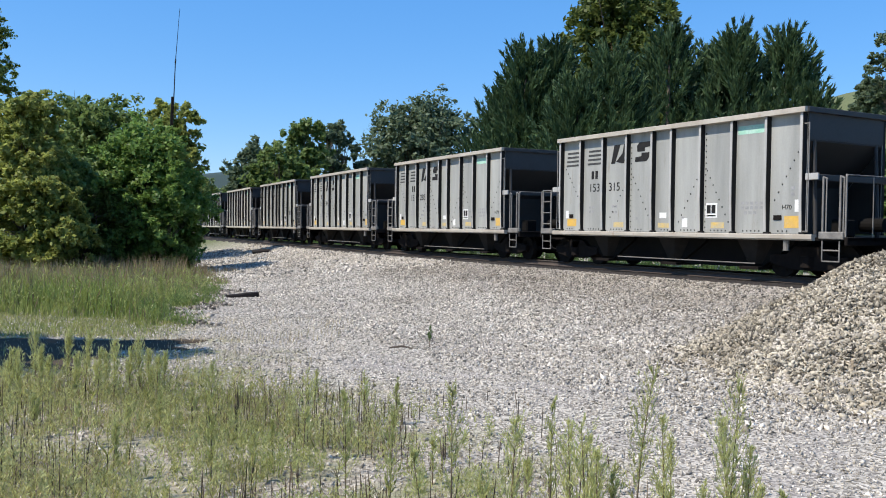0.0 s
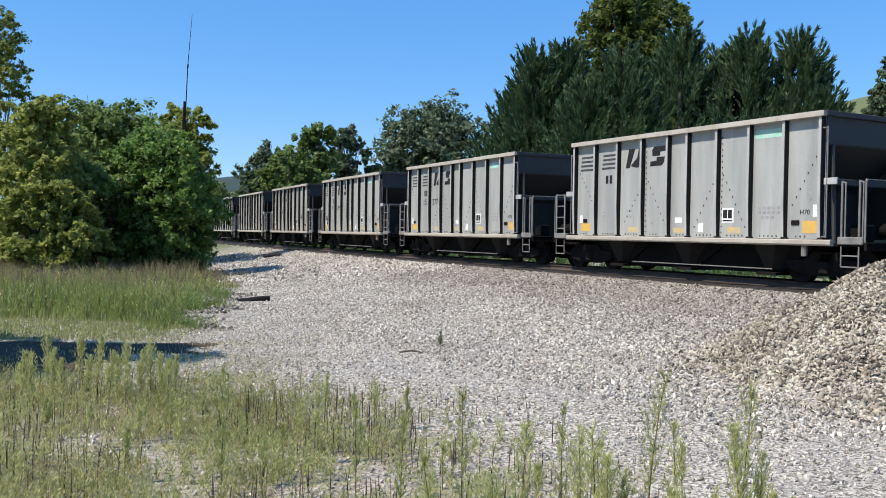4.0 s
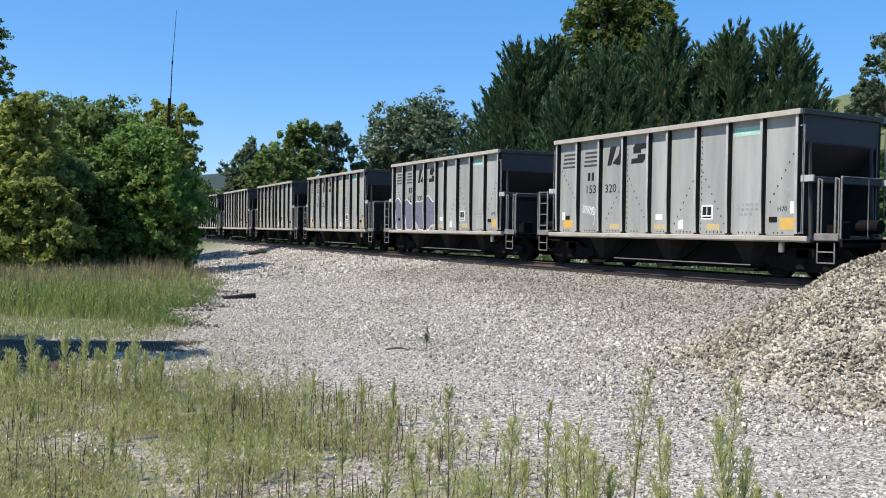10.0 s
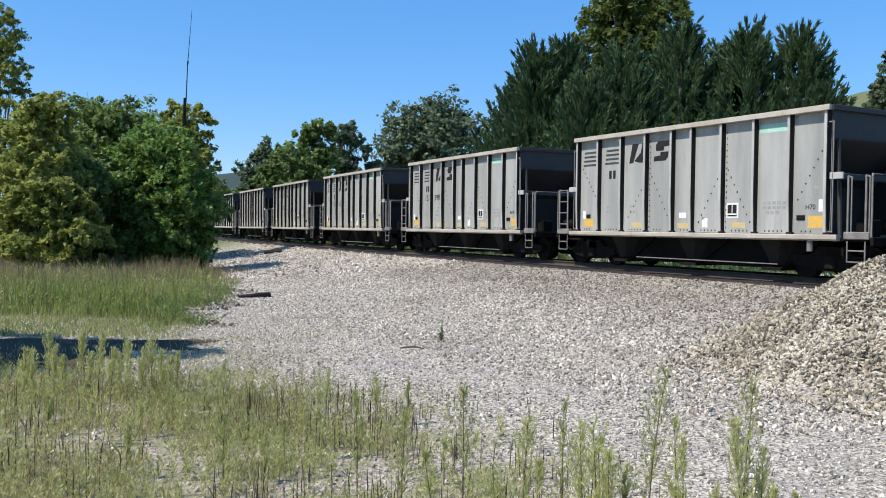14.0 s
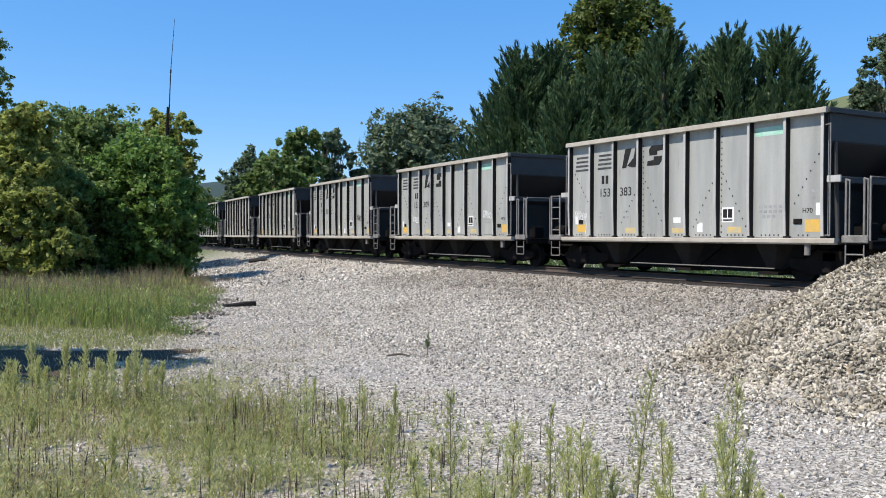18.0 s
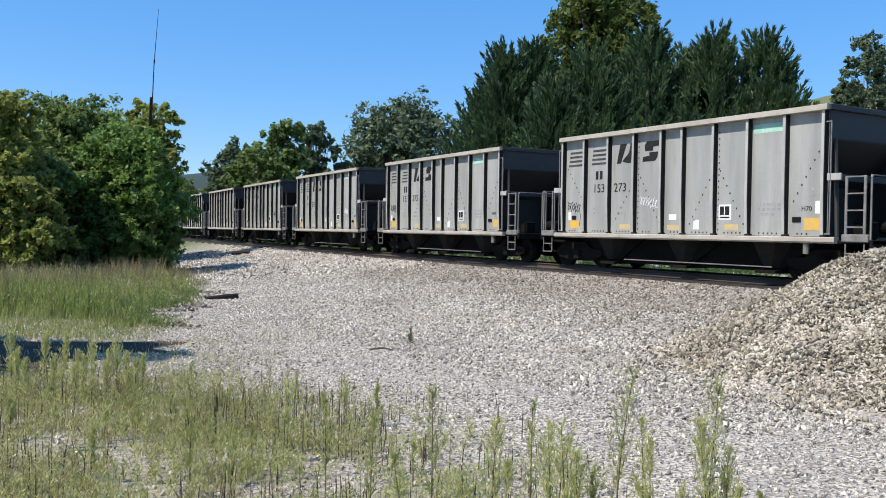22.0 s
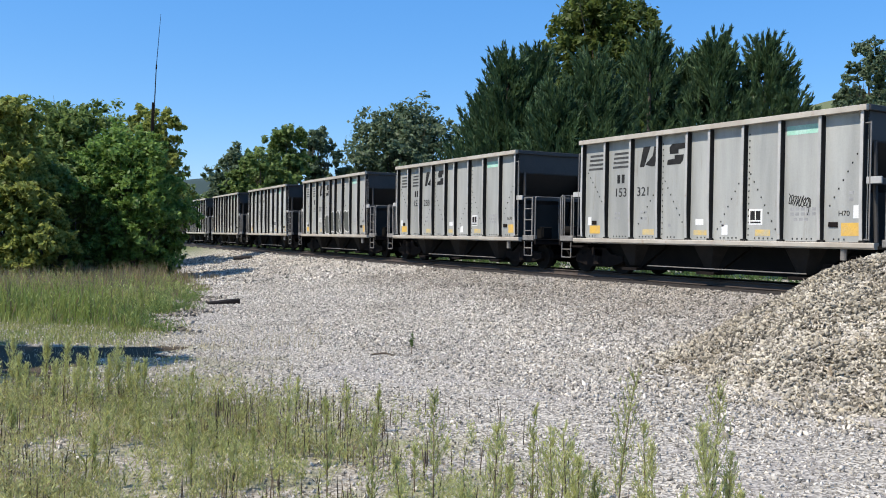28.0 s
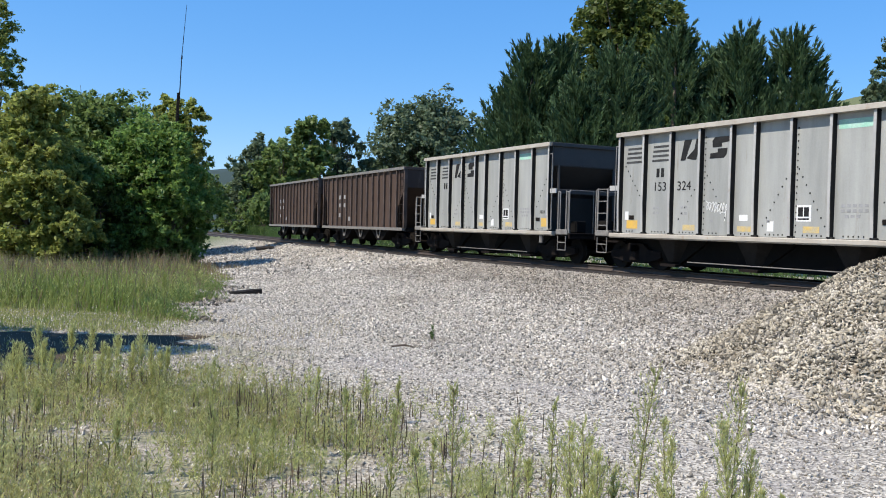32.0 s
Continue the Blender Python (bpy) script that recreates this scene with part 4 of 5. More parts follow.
def bubble_paint(car, xa, xb, za, zb, mat, n, seed, lobes):
    """Large sprayed swollen shapes with white outlines across several panels."""
    rng = np.random.default_rng(seed)
    step = (xb - xa) / n
    for k in range(n):
        cx, w = xa + (k + 0.5) * step, step * 0.60
        z0, z1 = SILL_Z + za + rng.uniform(0, 0.10), SILL_Z + zb - rng.uniform(0, 0.32)
        cz, h = (z0 + z1) / 2, (z1 - z0) / 2
        # a plump outline with lobes and dents, a little tilted; each lies over the one before
        m, tilt = 26, rng.uniform(-0.16, 0.16)
        p2, p3 = rng.uniform(0, 6.28, 2)
        ring = []
        for j in range(m):
            a = 2 * math.pi * j / m
            c, d = math.cos(a), math.sin(a)
            r = (abs(c) ** 3.4 + abs(d) ** 3.4) ** (-1 / 3.4) * (0.97 + 0.10 * math.sin(2 * a + p2) + lobes * math.sin(3 * a + p3) + 0.7 * lobes * math.sin(5 * a + p2))
            ring.append((cx + w * r * c + tilt * h * r * d, max(cz + h * r * d, SILL_Z + 0.06)))
        lift = -1.4640 - 0.0008 * k
        bm = bmesh.new()
        prism(bm, ring, 1, -1.455, lift)
        shape = part("sprayed_shape", bm, mat, car, "sprayed swollen shape")
        bm = bmesh.new()
        stroke(bm, ring + ring[:1], 0.04, -1.455, lift - 0.0004)
        part("outline", bm, M_WHITE, shape, "white sprayed outline")


build_train()

# ---- trees and bushes ----
def tube(pts, radii, seg=7):
    """Points and faces of a tapered bent limb."""
    verts, faces = [], []
    for i, (p, r) in enumerate(zip(pts, radii)):
        d = Vector(pts[min(i + 1, len(pts) - 1)]) - Vector(pts[max(i - 1, 0)])
        q = d.to_track_quat("Z", "Y").to_matrix()
        for k in range(seg):
            a = 2 * math.pi * k / seg
            verts.append(Vector(p) + q @ Vector((r * math.cos(a), r * math.sin(a), 0)))
    for i in range(len(pts) - 1):
        for k in range(seg):
            j = (k + 1) % seg
            faces.append((i * seg + k, i * seg + j, (i + 1) * seg + j, (i + 1) * seg + k))
    return np.array([tuple(v) for v in verts]), np.array(faces)


def leaf_quads(rng, centres, normals, size, stretch=1.6):
    """One small bent-free leaf (a lozenge) for each centre, facing roughly along its normal."""
    n = len(centres)
    nrm = normals + rng.normal(0, 0.55, (n, 3))
    nrm /= np.linalg.norm(nrm, axis=1)[:, None] + 1e-9
    t = np.cross(nrm, rng.normal(0, 1, (n, 3)))
    t /= np.linalg.norm(t, axis=1)[:, None] + 1e-9
    b = np.cross(nrm, t)
    s = size * rng.uniform(0.6, 1.35, n)[:, None]
    c = centres
    v = np.stack([c - t * s * stretch, c + b * s - t * s * 0.1, c + t * s * stretch, c - b * s - t * s * 0.1], 1)
    return v.reshape(-1, 3), np.arange(4 * n).reshape(n, 4)


def clump_leaves(rng, blobs, count, size, gap=0.35):
    """Leaves in drooping sprays over the shells of many uneven masses, with gaps between the sprays."""
    k = 34
    n = max(12, count // k)
    vol = np.array([b[3] * b[4] + b[3] * b[5] for b in blobs])
    B = np.array(blobs)[rng.choice(len(blobs), n, p=vol / vol.sum())]
    d = rng.normal(0, 1, (n, 3))
    d[:, 2] = np.where(rng.random(n) < 0.68, np.abs(d[:, 2]), d[:, 2])
    d /= np.linalg.norm(d, axis=1)[:, None]
    bump = 1 + 0.22 * np.sin(d[:, 0] * 5 + B[:, 0] * 3) * np.sin(d[:, 1] * 5 + B[:, 2] * 2) + 0.14 * np.sin(d[:, 2] * 9 + B[:, 1] * 3)
    centre = B[:, :3] + d * B[:, 3:6] * (rng.uniform(1 - gap, 1.05, n) * bump)[:, None]
    ln = (B[:, 3:6].mean(1) * rng.uniform(0.25, 0.55, n))
    axis = d * 0.9 + np.array((0, 0, 0.25)) + rng.normal(0, 0.45, (n, 3))
    axis /= np.linalg.norm(axis, axis=1)[:, None]
    u = rng.random((n, k))
    off = rng.normal(0, 1, (n, k, 3)) * (ln[:, None, None] * 0.30 * (1.1 - 0.6 * u[..., None]))
    P = centre[:, None] + axis[:, None] * (u * ln[:, None])[..., None] + off
    P[..., 2] -= 0.35 * ln[:, None] * u ** 2
    nrm = (axis[:, None] * 0.25 + np.array((0, 0, 0.55)) + rng.normal(0, 0.55, (n, k, 3))).reshape(-1, 3)
    return leaf_quads(rng, P.reshape(-1, 3), nrm, size, 1.9)


def broadleaf(name, label, base, blobs, leaf, count, size, seed, trunk=0.22, category="tree", group=""):
    """A tapered trunk, limbs to each mass of the crown, and a crown of many single leaves. Blobs are relative to the base."""
    rng = np.random.default_rng(seed)
    ob = thing(name, label, category, group, base)
    zmin = min(b[2] - b[5] * 0.3 for b in blobs)
    cx, cy = np.mean([b[0] for b in blobs]), np.mean([b[1] for b in blobs])
    fork = max(0.6, zmin)
    pts = [(0, 0, -0.3), (0.05, 0.03, fork * 0.5), (cx * 0.2, cy * 0.2, fork)]
    v, f = tube(pts, [trunk * 1.25, trunk, trunk * 0.8])
    mesh_np("trunk", v, f, M_BARK, ob, True)
    for b in blobs[1::2]:
        V, F, n = [], [], 0
        end = Vector(b[:3]) + Vector((0, 0, b[5] * 0.4))
        a = Vector(pts[-1]) - Vector((0, 0, 0.1))
        mid = a.lerp(end, 0.5) + Vector(rng.normal(0, 0.25, 3))
        runs = [([a, mid, end], [trunk * 0.55, trunk * 0.35, trunk * 0.1])]
        for k in range(4):
            e = Vector(b[:3]) + Vector(rng.normal(0, 1, 3)) * (b[3] * 0.5)
            runs.append(([mid, mid.lerp(e, 0.6), e], [trunk * 0.22, trunk * 0.14, trunk * 0.04]))
        for p, q in runs:
            v, f = tube(p, q, 5)
            V.append(v), F.append(f + n)
            n += len(v)
        mesh_np("limb", np.concatenate(V), np.concatenate(F), M_BARK, ob, True)
    v, f = clump_leaves(rng, blobs, int(count * 0.8), size * 1.07)
    mesh_np("crown", v, f, leaf, ob)
    return ob


def cypress(name, label, base, h, r, seed, plumes=330):
    """A dense cone of upswept feathery sprays with pointed tips."""
    rng = np.random.default_rng(seed)
    ob = thing(name, label, "tree", "cypress row", base)
    v, f = tube([(0, 0, -0.3), (0, 0, h * 0.5), (0, 0, h * 0.93)], [0.28, 0.18, 0.03])
    mesh_np("trunk", v, f, M_BARK, ob, True)
    u = rng.random(plumes) ** 0.85
    z = h * (0.02 + 0.9 * u)
    prof = r * (1 - u) ** 0.85
    a = rng.uniform(0, 2 * math.pi, plumes)
    lob = 1 + 0.20 * np.sin(a * 3 + seed) * np.sin(z * 0.7 + seed) + 0.10 * np.sin(a * 7 + z)
    rr = prof * lob * rng.uniform(0.6, 0.98, plumes)
    root = np.stack([rr * np.cos(a), rr * np.sin(a), z], 1)
    rise = rng.uniform(0.9, 2.2, plumes)
    out = np.stack([np.cos(a), np.sin(a), rise], 1) + rng.normal(0, 0.25, (plumes, 3))
    out /= np.linalg.norm(out, axis=1)[:, None]
    ln = rng.uniform(1.2, 2.6, plumes) * (1 - 0.35 * u)
    k = 74
    t = rng.random((plumes, k)) ** 0.9
    side = rng.normal(0, 1, (plumes, k, 3))
    wid = (1 - t) ** 0.9 * 0.10 * ln[:, None] + 0.012
    P = root[:, None] + out[:, None] * (t * ln[:, None])[..., None] + side * wid[..., None]
    P[..., 2] += 0.22 * ln[:, None] * t * t
    dirs = (out[:, None] * 1.2 + np.array((0, 0, 0.3)) + side * 0.4).reshape(-1, 3)
    dirs /= np.linalg.norm(dirs, axis=1)[:, None]
    P = P.reshape(-1, 3)
    w = np.cross(dirs, rng.normal(0, 1, P.shape))
    w /= np.linalg.norm(w, axis=1)[:, None] + 1e-9
    s = rng.uniform(0.7, 1.3, len(P))[:, None]
    V = np.stack([P - dirs * 0.10 * s, P + w * 0.05 * s, P + dirs * 0.26 * s, P - w * 0.05 * s], 1).reshape(-1, 3)
    mesh_np("crown", V, np.arange(len(V)).reshape(-1, 4), M_CYPRESS, ob)
    return ob


def spot(a, d):
    """A place d metres ahead at the bearing a (metres aside for each metre ahead), on the ground."""
    return (a * d, d, float(height(a * d, d)[0]))


def crown_blobs(rng, w, h0, h1, n, depth=None):
    """Uneven masses of a crown w wide between two heights: a few large ones and many smaller at the rim."""
    depth = depth or w
    out = []
    for k in range(2 * n):
        u = (k + 0.5) / (2 * n)
        z = h0 + (h1 - h0) * u
        lim = math.sin(math.pi * (0.2 + 0.7 * u)) * 0.5
        a = k * 2.4 + rng.uniform(-0.6, 0.6)
        q = lim * (rng.uniform(0.25, 0.6) if k % 2 else rng.uniform(0.6, 0.95))
        rx = w * (rng.uniform(0.15, 0.21) if k % 2 else rng.uniform(0.08, 0.14))
        out.append((w * q * math.cos(a), depth * q * math.sin(a), z - rx * 0.6, rx, rx, rx * rng.uniform(0.75, 1.1)))
    return out


def build_trees():
    rng = np.random.default_rng(5)
    T = broadleaf
    # bush and trees beside the lane
    T("bush", "bright green leafy bush beside the gravel", spot(-0.350, 43), crown_blobs(rng, 6.6, 0.8, 7.2, 18), M_LEAF_BRIGHT, 56000, 0.060, 11, 0.12, "bush")
    T("bush", "dark green bush at the edge of the gravel", spot(-0.336, 44), crown_blobs(rng, 4.6, 0.5, 4.8, 13), M_LEAF_MID, 31280, 0.059, 12, 0.10, "bush")
    T("bush", "dark green bush in the shade of the trees", spot(-0.425, 41), crown_blobs(rng, 5.4, 0.5, 5.6, 13), M_LEAF_MID, 29440, 0.064, 13, 0.10, "bush")
    T("bush", "olive yellow-green bush below the yellowing tree", spot(-0.468, 37), crown_blobs(rng, 4.6, 0.4, 4.6, 13), M_LEAF_YELLOW, 29440, 0.064, 19, 0.10, "bush")
    T("tree", "broad green tree behind the bushes", spot(-0.410, 58), crown_blobs(rng, 11.0, 2.2, 10.6, 22), M_LEAF_MID, 49679, 0.087, 14, 0.25)
    T("tree", "yellow-green tree behind the bushes", spot(-0.322, 56), crown_blobs(rng, 5.8, 2.0, 10.0, 14), M_LEAF_YELLOW, 31280, 0.079, 15, 0.2)
    T("tree", "yellowing tree beside the lane", spot(-0.487, 38), crown_blobs(rng, 4.6, 0.7, 7.9, 15), M_LEAF_YELLOW, 29440, 0.067, 16, 0.16)
    T("tree", "tall yellowing tree at the lane", spot(-0.543, 60), crown_blobs(rng, 6.4, 2.0, 17.4, 16), M_LEAF_YELLOW, 33120, 0.064, 17, 0.18)
    T("tree", "dark tree shading the lane", (-11.0, 11.5, 0.0), crown_blobs(rng, 5.2, 2.6, 8.4, 14), M_LEAF_DARK, 27600, 0.072, 18, 0.2)
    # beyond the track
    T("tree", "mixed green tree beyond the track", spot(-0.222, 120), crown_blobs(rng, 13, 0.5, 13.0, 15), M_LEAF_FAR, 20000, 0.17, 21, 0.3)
    T("tree", "yellow-green tree beyond the track", spot(-0.193, 112), crown_blobs(rng, 11, 0.5, 12.5, 14), M_LEAF_MID, 18000, 0.16, 22, 0.3)
    T("tree", "pointed green tree beyond the track", spot(-0.168, 118), crown_blobs(rng, 9, 0.5, 16.4, 16), M_LEAF_MID, 20000, 0.16, 23, 0.3)
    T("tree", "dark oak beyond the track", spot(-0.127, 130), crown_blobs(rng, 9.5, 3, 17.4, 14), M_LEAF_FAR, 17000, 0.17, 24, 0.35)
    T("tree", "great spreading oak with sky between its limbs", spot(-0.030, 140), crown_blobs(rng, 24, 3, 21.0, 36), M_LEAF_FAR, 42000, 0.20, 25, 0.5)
    T("bush", "yellow-green bush beyond the track", spot(-0.075, 85), crown_blobs(rng, 7, 0.6, 7.0, 10), M_LEAF_YELLOW, 10267, 0.103, 26, 0.15, "bush")
    T("bush", "green bush beyond the track", spot(-0.02, 80), crown_blobs(rng, 7, 0.6, 6.8, 10), M_LEAF_MID, 10267, 0.103, 27, 0.15, "bush")
    for a, d, w, h in ((-0.245, 105, 6, 4.5), (-0.215, 100, 7, 5.0), (-0.18, 98, 6, 4.0), (-0.285, 112, 8, 7.0)):
        T("bush", "green scrub bush beyond the track", spot(a, d), crown_blobs(rng, w, 0.3, h, 8), M_LEAF_MID, 5704, 0.111, int(-a * 1000), 0.12, "bush", "scrub beyond the track")
    T("tree", "tall round olive-green maple behind the cypresses", spot(0.197, 70), crown_blobs(rng, 14.2, 5, 21.4, 26), M_LEAF_MAPLE, 62000, 0.125, 28, 0.4)
    for a, d, h, r, s in ((0.062, 55, 11.0, 3.6, 1), (0.086, 53, 13.3, 4.4, 2), (0.118, 54, 14.0, 4.2, 3), (0.185, 50, 12.6, 4.2, 4), (0.250, 52, 14.6, 4.5, 5), (0.326, 51, 14.2, 4.1, 6), (0.384, 51, 14.3, 4.3, 7), (0.414, 50, 10.6, 3.0, 8), (0.297, 54, 13.8, 4.2, 9), (0.145, 49, 10.5, 3.8, 10)):
        cypress("cypress_tree", "dense dark green cypress with upswept sprays", spot(a, d), h, r, s)
    for k, (a, d, w, h) in enumerate(((0.475, 66, 8, 7.0), (0.535, 64, 9, 9.0))):
        T("tree", "green tree beyond the track below the pasture", spot(a, d), crown_blobs(rng, w, 0.8, h, 13), M_LEAF_DARK, 14000, 0.11, 41 + k, 0.2, "tree", "trees below the pasture")
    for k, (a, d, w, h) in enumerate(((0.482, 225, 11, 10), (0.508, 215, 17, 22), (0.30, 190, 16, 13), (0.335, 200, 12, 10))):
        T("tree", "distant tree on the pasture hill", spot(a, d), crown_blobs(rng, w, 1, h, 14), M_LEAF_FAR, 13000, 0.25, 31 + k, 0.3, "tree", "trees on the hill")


build_trees()

# ---- the track ----
# oily ballast with the shade below the train put into its colour
M_BED = surface("shaded_oily_ballast", (0.012, 0.009, 0.007), (0.030, 0.023, 0.018), 3.0, 16, 0.95, 0, 1.0, 0.03)


def sweep(name, outline, s0, s1, step, mat, parent, side=0.0):
    """A strip of even section along the line; outline in (across, up), across positive on the near side."""
    ss = np.arange(s0, s1 + 0.01, step)
    k, V = len(outline), []
    for s in ss:
        x, y, z, h = on_line(s)
        nx, ny = -math.sin(h), math.cos(h)
        for a, b in outline:
            V.append((x + nx * (a + side), y + ny * (a + side), z + b))
    i = (np.arange(len(ss) - 1)[:, None] * k + np.arange(k)).ravel()
    j = (np.arange(len(ss) - 1)[:, None] * k + (np.arange(k) + 1) % k).ravel()
    return mesh_np(name, np.array(V), np.stack([i, j, j + k, i + k], 1), mat, parent)


def build_track():
    track = thing("railway_track", "brown steel rails on dark wooden ties", "railway track")
    for y in (-0.75, 0.75):
        sweep("rail", [(-0.07, -0.17), (0.07, -0.17), (0.06, -0.15), (0.012, -0.13), (0.012, -0.04), (0.036, -0.03), (0.036, -0.004), (-0.036, -0.004), (-0.036, -0.03), (-0.012, -0.04), (-0.012, -0.13), (-0.06, -0.15)], -90, 260, 1.0, M_RAIL, track, y)
        sweep("rail_head", [(-0.03, -0.004), (0.03, -0.004), (0.026, 0.0), (-0.026, 0.0)], -90, 260, 1.0, M_RAILTOP, track, y)
    # the far shoulder is widened in dark ballast as the train's painted shade
    bed = sweep("track_bed", [(-5.5, -1.0), (1.85, -0.45), (1.7, -0.20), (1.2, -0.185), (-1.2, -0.185), (-1.75, -0.185), (-3.4, -0.58), (-5.5, -0.63)], -90, 400, 1.0, M_BED, None)
    tagged(bed, "oily ballast, darkened with the train's shade, between and beyond the rails", "track bed", kind="structure")
    bm = bmesh.new()
    box(bm, -0.115, 0.115, -1.29, 1.29, -0.36, -0.165, 0.012)
    me = bpy.data.meshes.new("tie")
    bm.to_mesh(me)
    bm.free()
    me.materials.append(M_TIE)
    for k in range(190):
        s = -32 + k * 0.53
        x, y, z, h = on_line(s)
        o = new("tie", me)
        o.parent = track
        o.matrix_basis = pose(x, y, z + random.uniform(-0.01, 0.01), 0, 0, math.degrees(h) + random.uniform(-1, 1))


build_track()


# ---- small things ----
def build_mast():
    """A leaning dark pole with a slender whip aerial clamped beside its top."""
    x, y, z = spot(-0.3215, 48)
    ob = thing("antenna_mast", "dark leaning wooden pole carrying a slender whip antenna", "antenna", "", (x, y, z))
    bm = bmesh.new()
    rod(bm, (-0.1, 0, -0.5), (0.08, 0, 9.5), 0.12, 0.085, 10)
    part("pole", bm, M_UNDER, ob)
    bm = bmesh.new()
    rod(bm, (0.13, -0.1, 7.4), (0.22, -0.1, 11.4), 0.035, 0.026, 8)
    rod(bm, (0.22, -0.1, 11.35), (0.235, -0.1, 11.55), 0.045, 0.04, 8)
    rod(bm, (0.22, -0.1, 11.4), (0.40, -0.1, 14.35), 0.022, 0.010, 8)
    part("whip", bm, M_IRON, ob, "thin grey whip")
    bm = bmesh.new()
    rod(bm, (0.02, 0, 9.0), (0.17, -0.1, 9.0), 0.04, seg=6)
    part("clamp", bm, M_IRON, ob)


build_mast()


def build_debris():
    x, y = -6.55, 28.0
    z = float(height(x, y)[0])
    ob = thing("broken_tie", "weathered dark broken wooden tie lying on gravel", "wood debris", "", (x, y, z))
    bm = bmesh.new()
    box(bm, -0.5, 0.5, -0.1, 0.1, -0.04, 0.13, 0.015)
    bmesh.ops.subdivide_edges(bm, edges=bm.edges[:], cuts=2)
    rng = np.random.default_rng(3)
    for v in bm.verts:
        v.co += Vector(rng.normal(0, 0.014, 3))
    part("beam", bm, M_TIE, ob)
    ob.rotation_euler = (0.05, -0.12, 0.45)
    x, y = -12.0, 56.0
    ob = thing("log", "weathered dark log lying across the gravel edge", "wood debris", "", (x, y, float(height(x, y)[0])))
    bm = bmesh.new()
    for a, b, r in ((-0.55, -0.15, 0.15), (-0.15, 0.3, 0.17), (0.3, 0.6, 0.15)):
        rod(bm, (a, 0, 0.1 + 0.1 * a), (b, 0.03 * (b > 0.4), 0.1 + 0.1 * b), r, r * 0.94, 9)
    part("trunk", bm, M_TIE, ob)
    ob.rotation_euler = (0, 0, 0.2)
    x, y, _ = spot(-0.05, 15.3)
    ob = thing("stick", "dark dead stick lying on gravel", "stick", "", (x, y, float(height(x, y)[0]) + 0.02))
    bm = bmesh.new()
    rod(bm, (-0.22, 0, 0), (0.02, 0.02, 0.03), 0.016, 0.02, 6)
    rod(bm, (0.02, 0.02, 0.03), (0.2, -0.01, 0.0), 0.02, 0.01, 6)
    part("branch", bm, M_BARK, ob)


build_debris()


def weed_plant(name, label, at, h, seed, mat, bushy=1.0, group="tall weeds"):
    """An upright weed: a thin bent stem with many rising side twigs, each set with narrow leaflets."""
    rng = np.random.default_rng(seed)
    ob = thing(name, label, "weed", group, at)
    bend = rng.normal(0, 0.05, 2) * h
    pts = [(0, 0, -0.03), (bend[0] * 0.35, bend[1] * 0.35, h * 0.5), (bend[0], bend[1], h)]
    v, f = tube(pts, [0.007, 0.005, 0.0015], 5)
    mesh_np("stem", v, f, M_STEM, ob)
    nb, per = int((20 + 28 * bushy) * h ** 0.5), 16
    t = 0.18 + 0.82 * rng.random(nb) ** 0.8
    a = rng.uniform(0, 6.283, nb)
    reach = (0.085 + 0.03 * min(bushy, 2)) * h * np.minimum(1, (1.12 - t) * 2.0) * rng.uniform(0.4, 1.0, nb)
    way = np.stack([np.cos(a), np.sin(a), rng.uniform(1.6, 3.6, nb)], 1)
    root = np.stack([bend[0] * t ** 1.5, bend[1] * t ** 1.5, h * t], 1)
    u = rng.random((nb, per))
    P = (root[:, None] + way[:, None] * (u * reach[:, None])[..., None]).reshape(-1, 3)
    D = np.repeat(way, per, 0) * 0.4 + rng.normal(0, 0.5, P.shape) + np.array((0, 0, 0.4))
    D /= np.linalg.norm(D, axis=1)[:, None]
    ln = rng.uniform(0.024, 0.062, len(P)) * np.repeat(1.25 - 0.5 * t, per)
    # the twigs themselves
    P, D = np.concatenate([P, root]), np.concatenate([D, way / np.linalg.norm(way, axis=1)[:, None]])
    ln = np.concatenate([ln, reach * np.linalg.norm(way, axis=1)])[:, None]
    W = np.cross(D, rng.normal(0, 1, P.shape))
    W /= np.linalg.norm(W, axis=1)[:, None]
    w = np.concatenate([ln[:-nb] * 0.075, np.full((nb, 1), 0.0014)])
    half = P + D * ln * 0.45
    V = np.stack([P, half + W * w, P + D * ln, half - W * w], 1).reshape(-1, 3)
    mesh_np("leaves", V, np.arange(len(V)).reshape(-1, 4), mat, ob)
    return ob


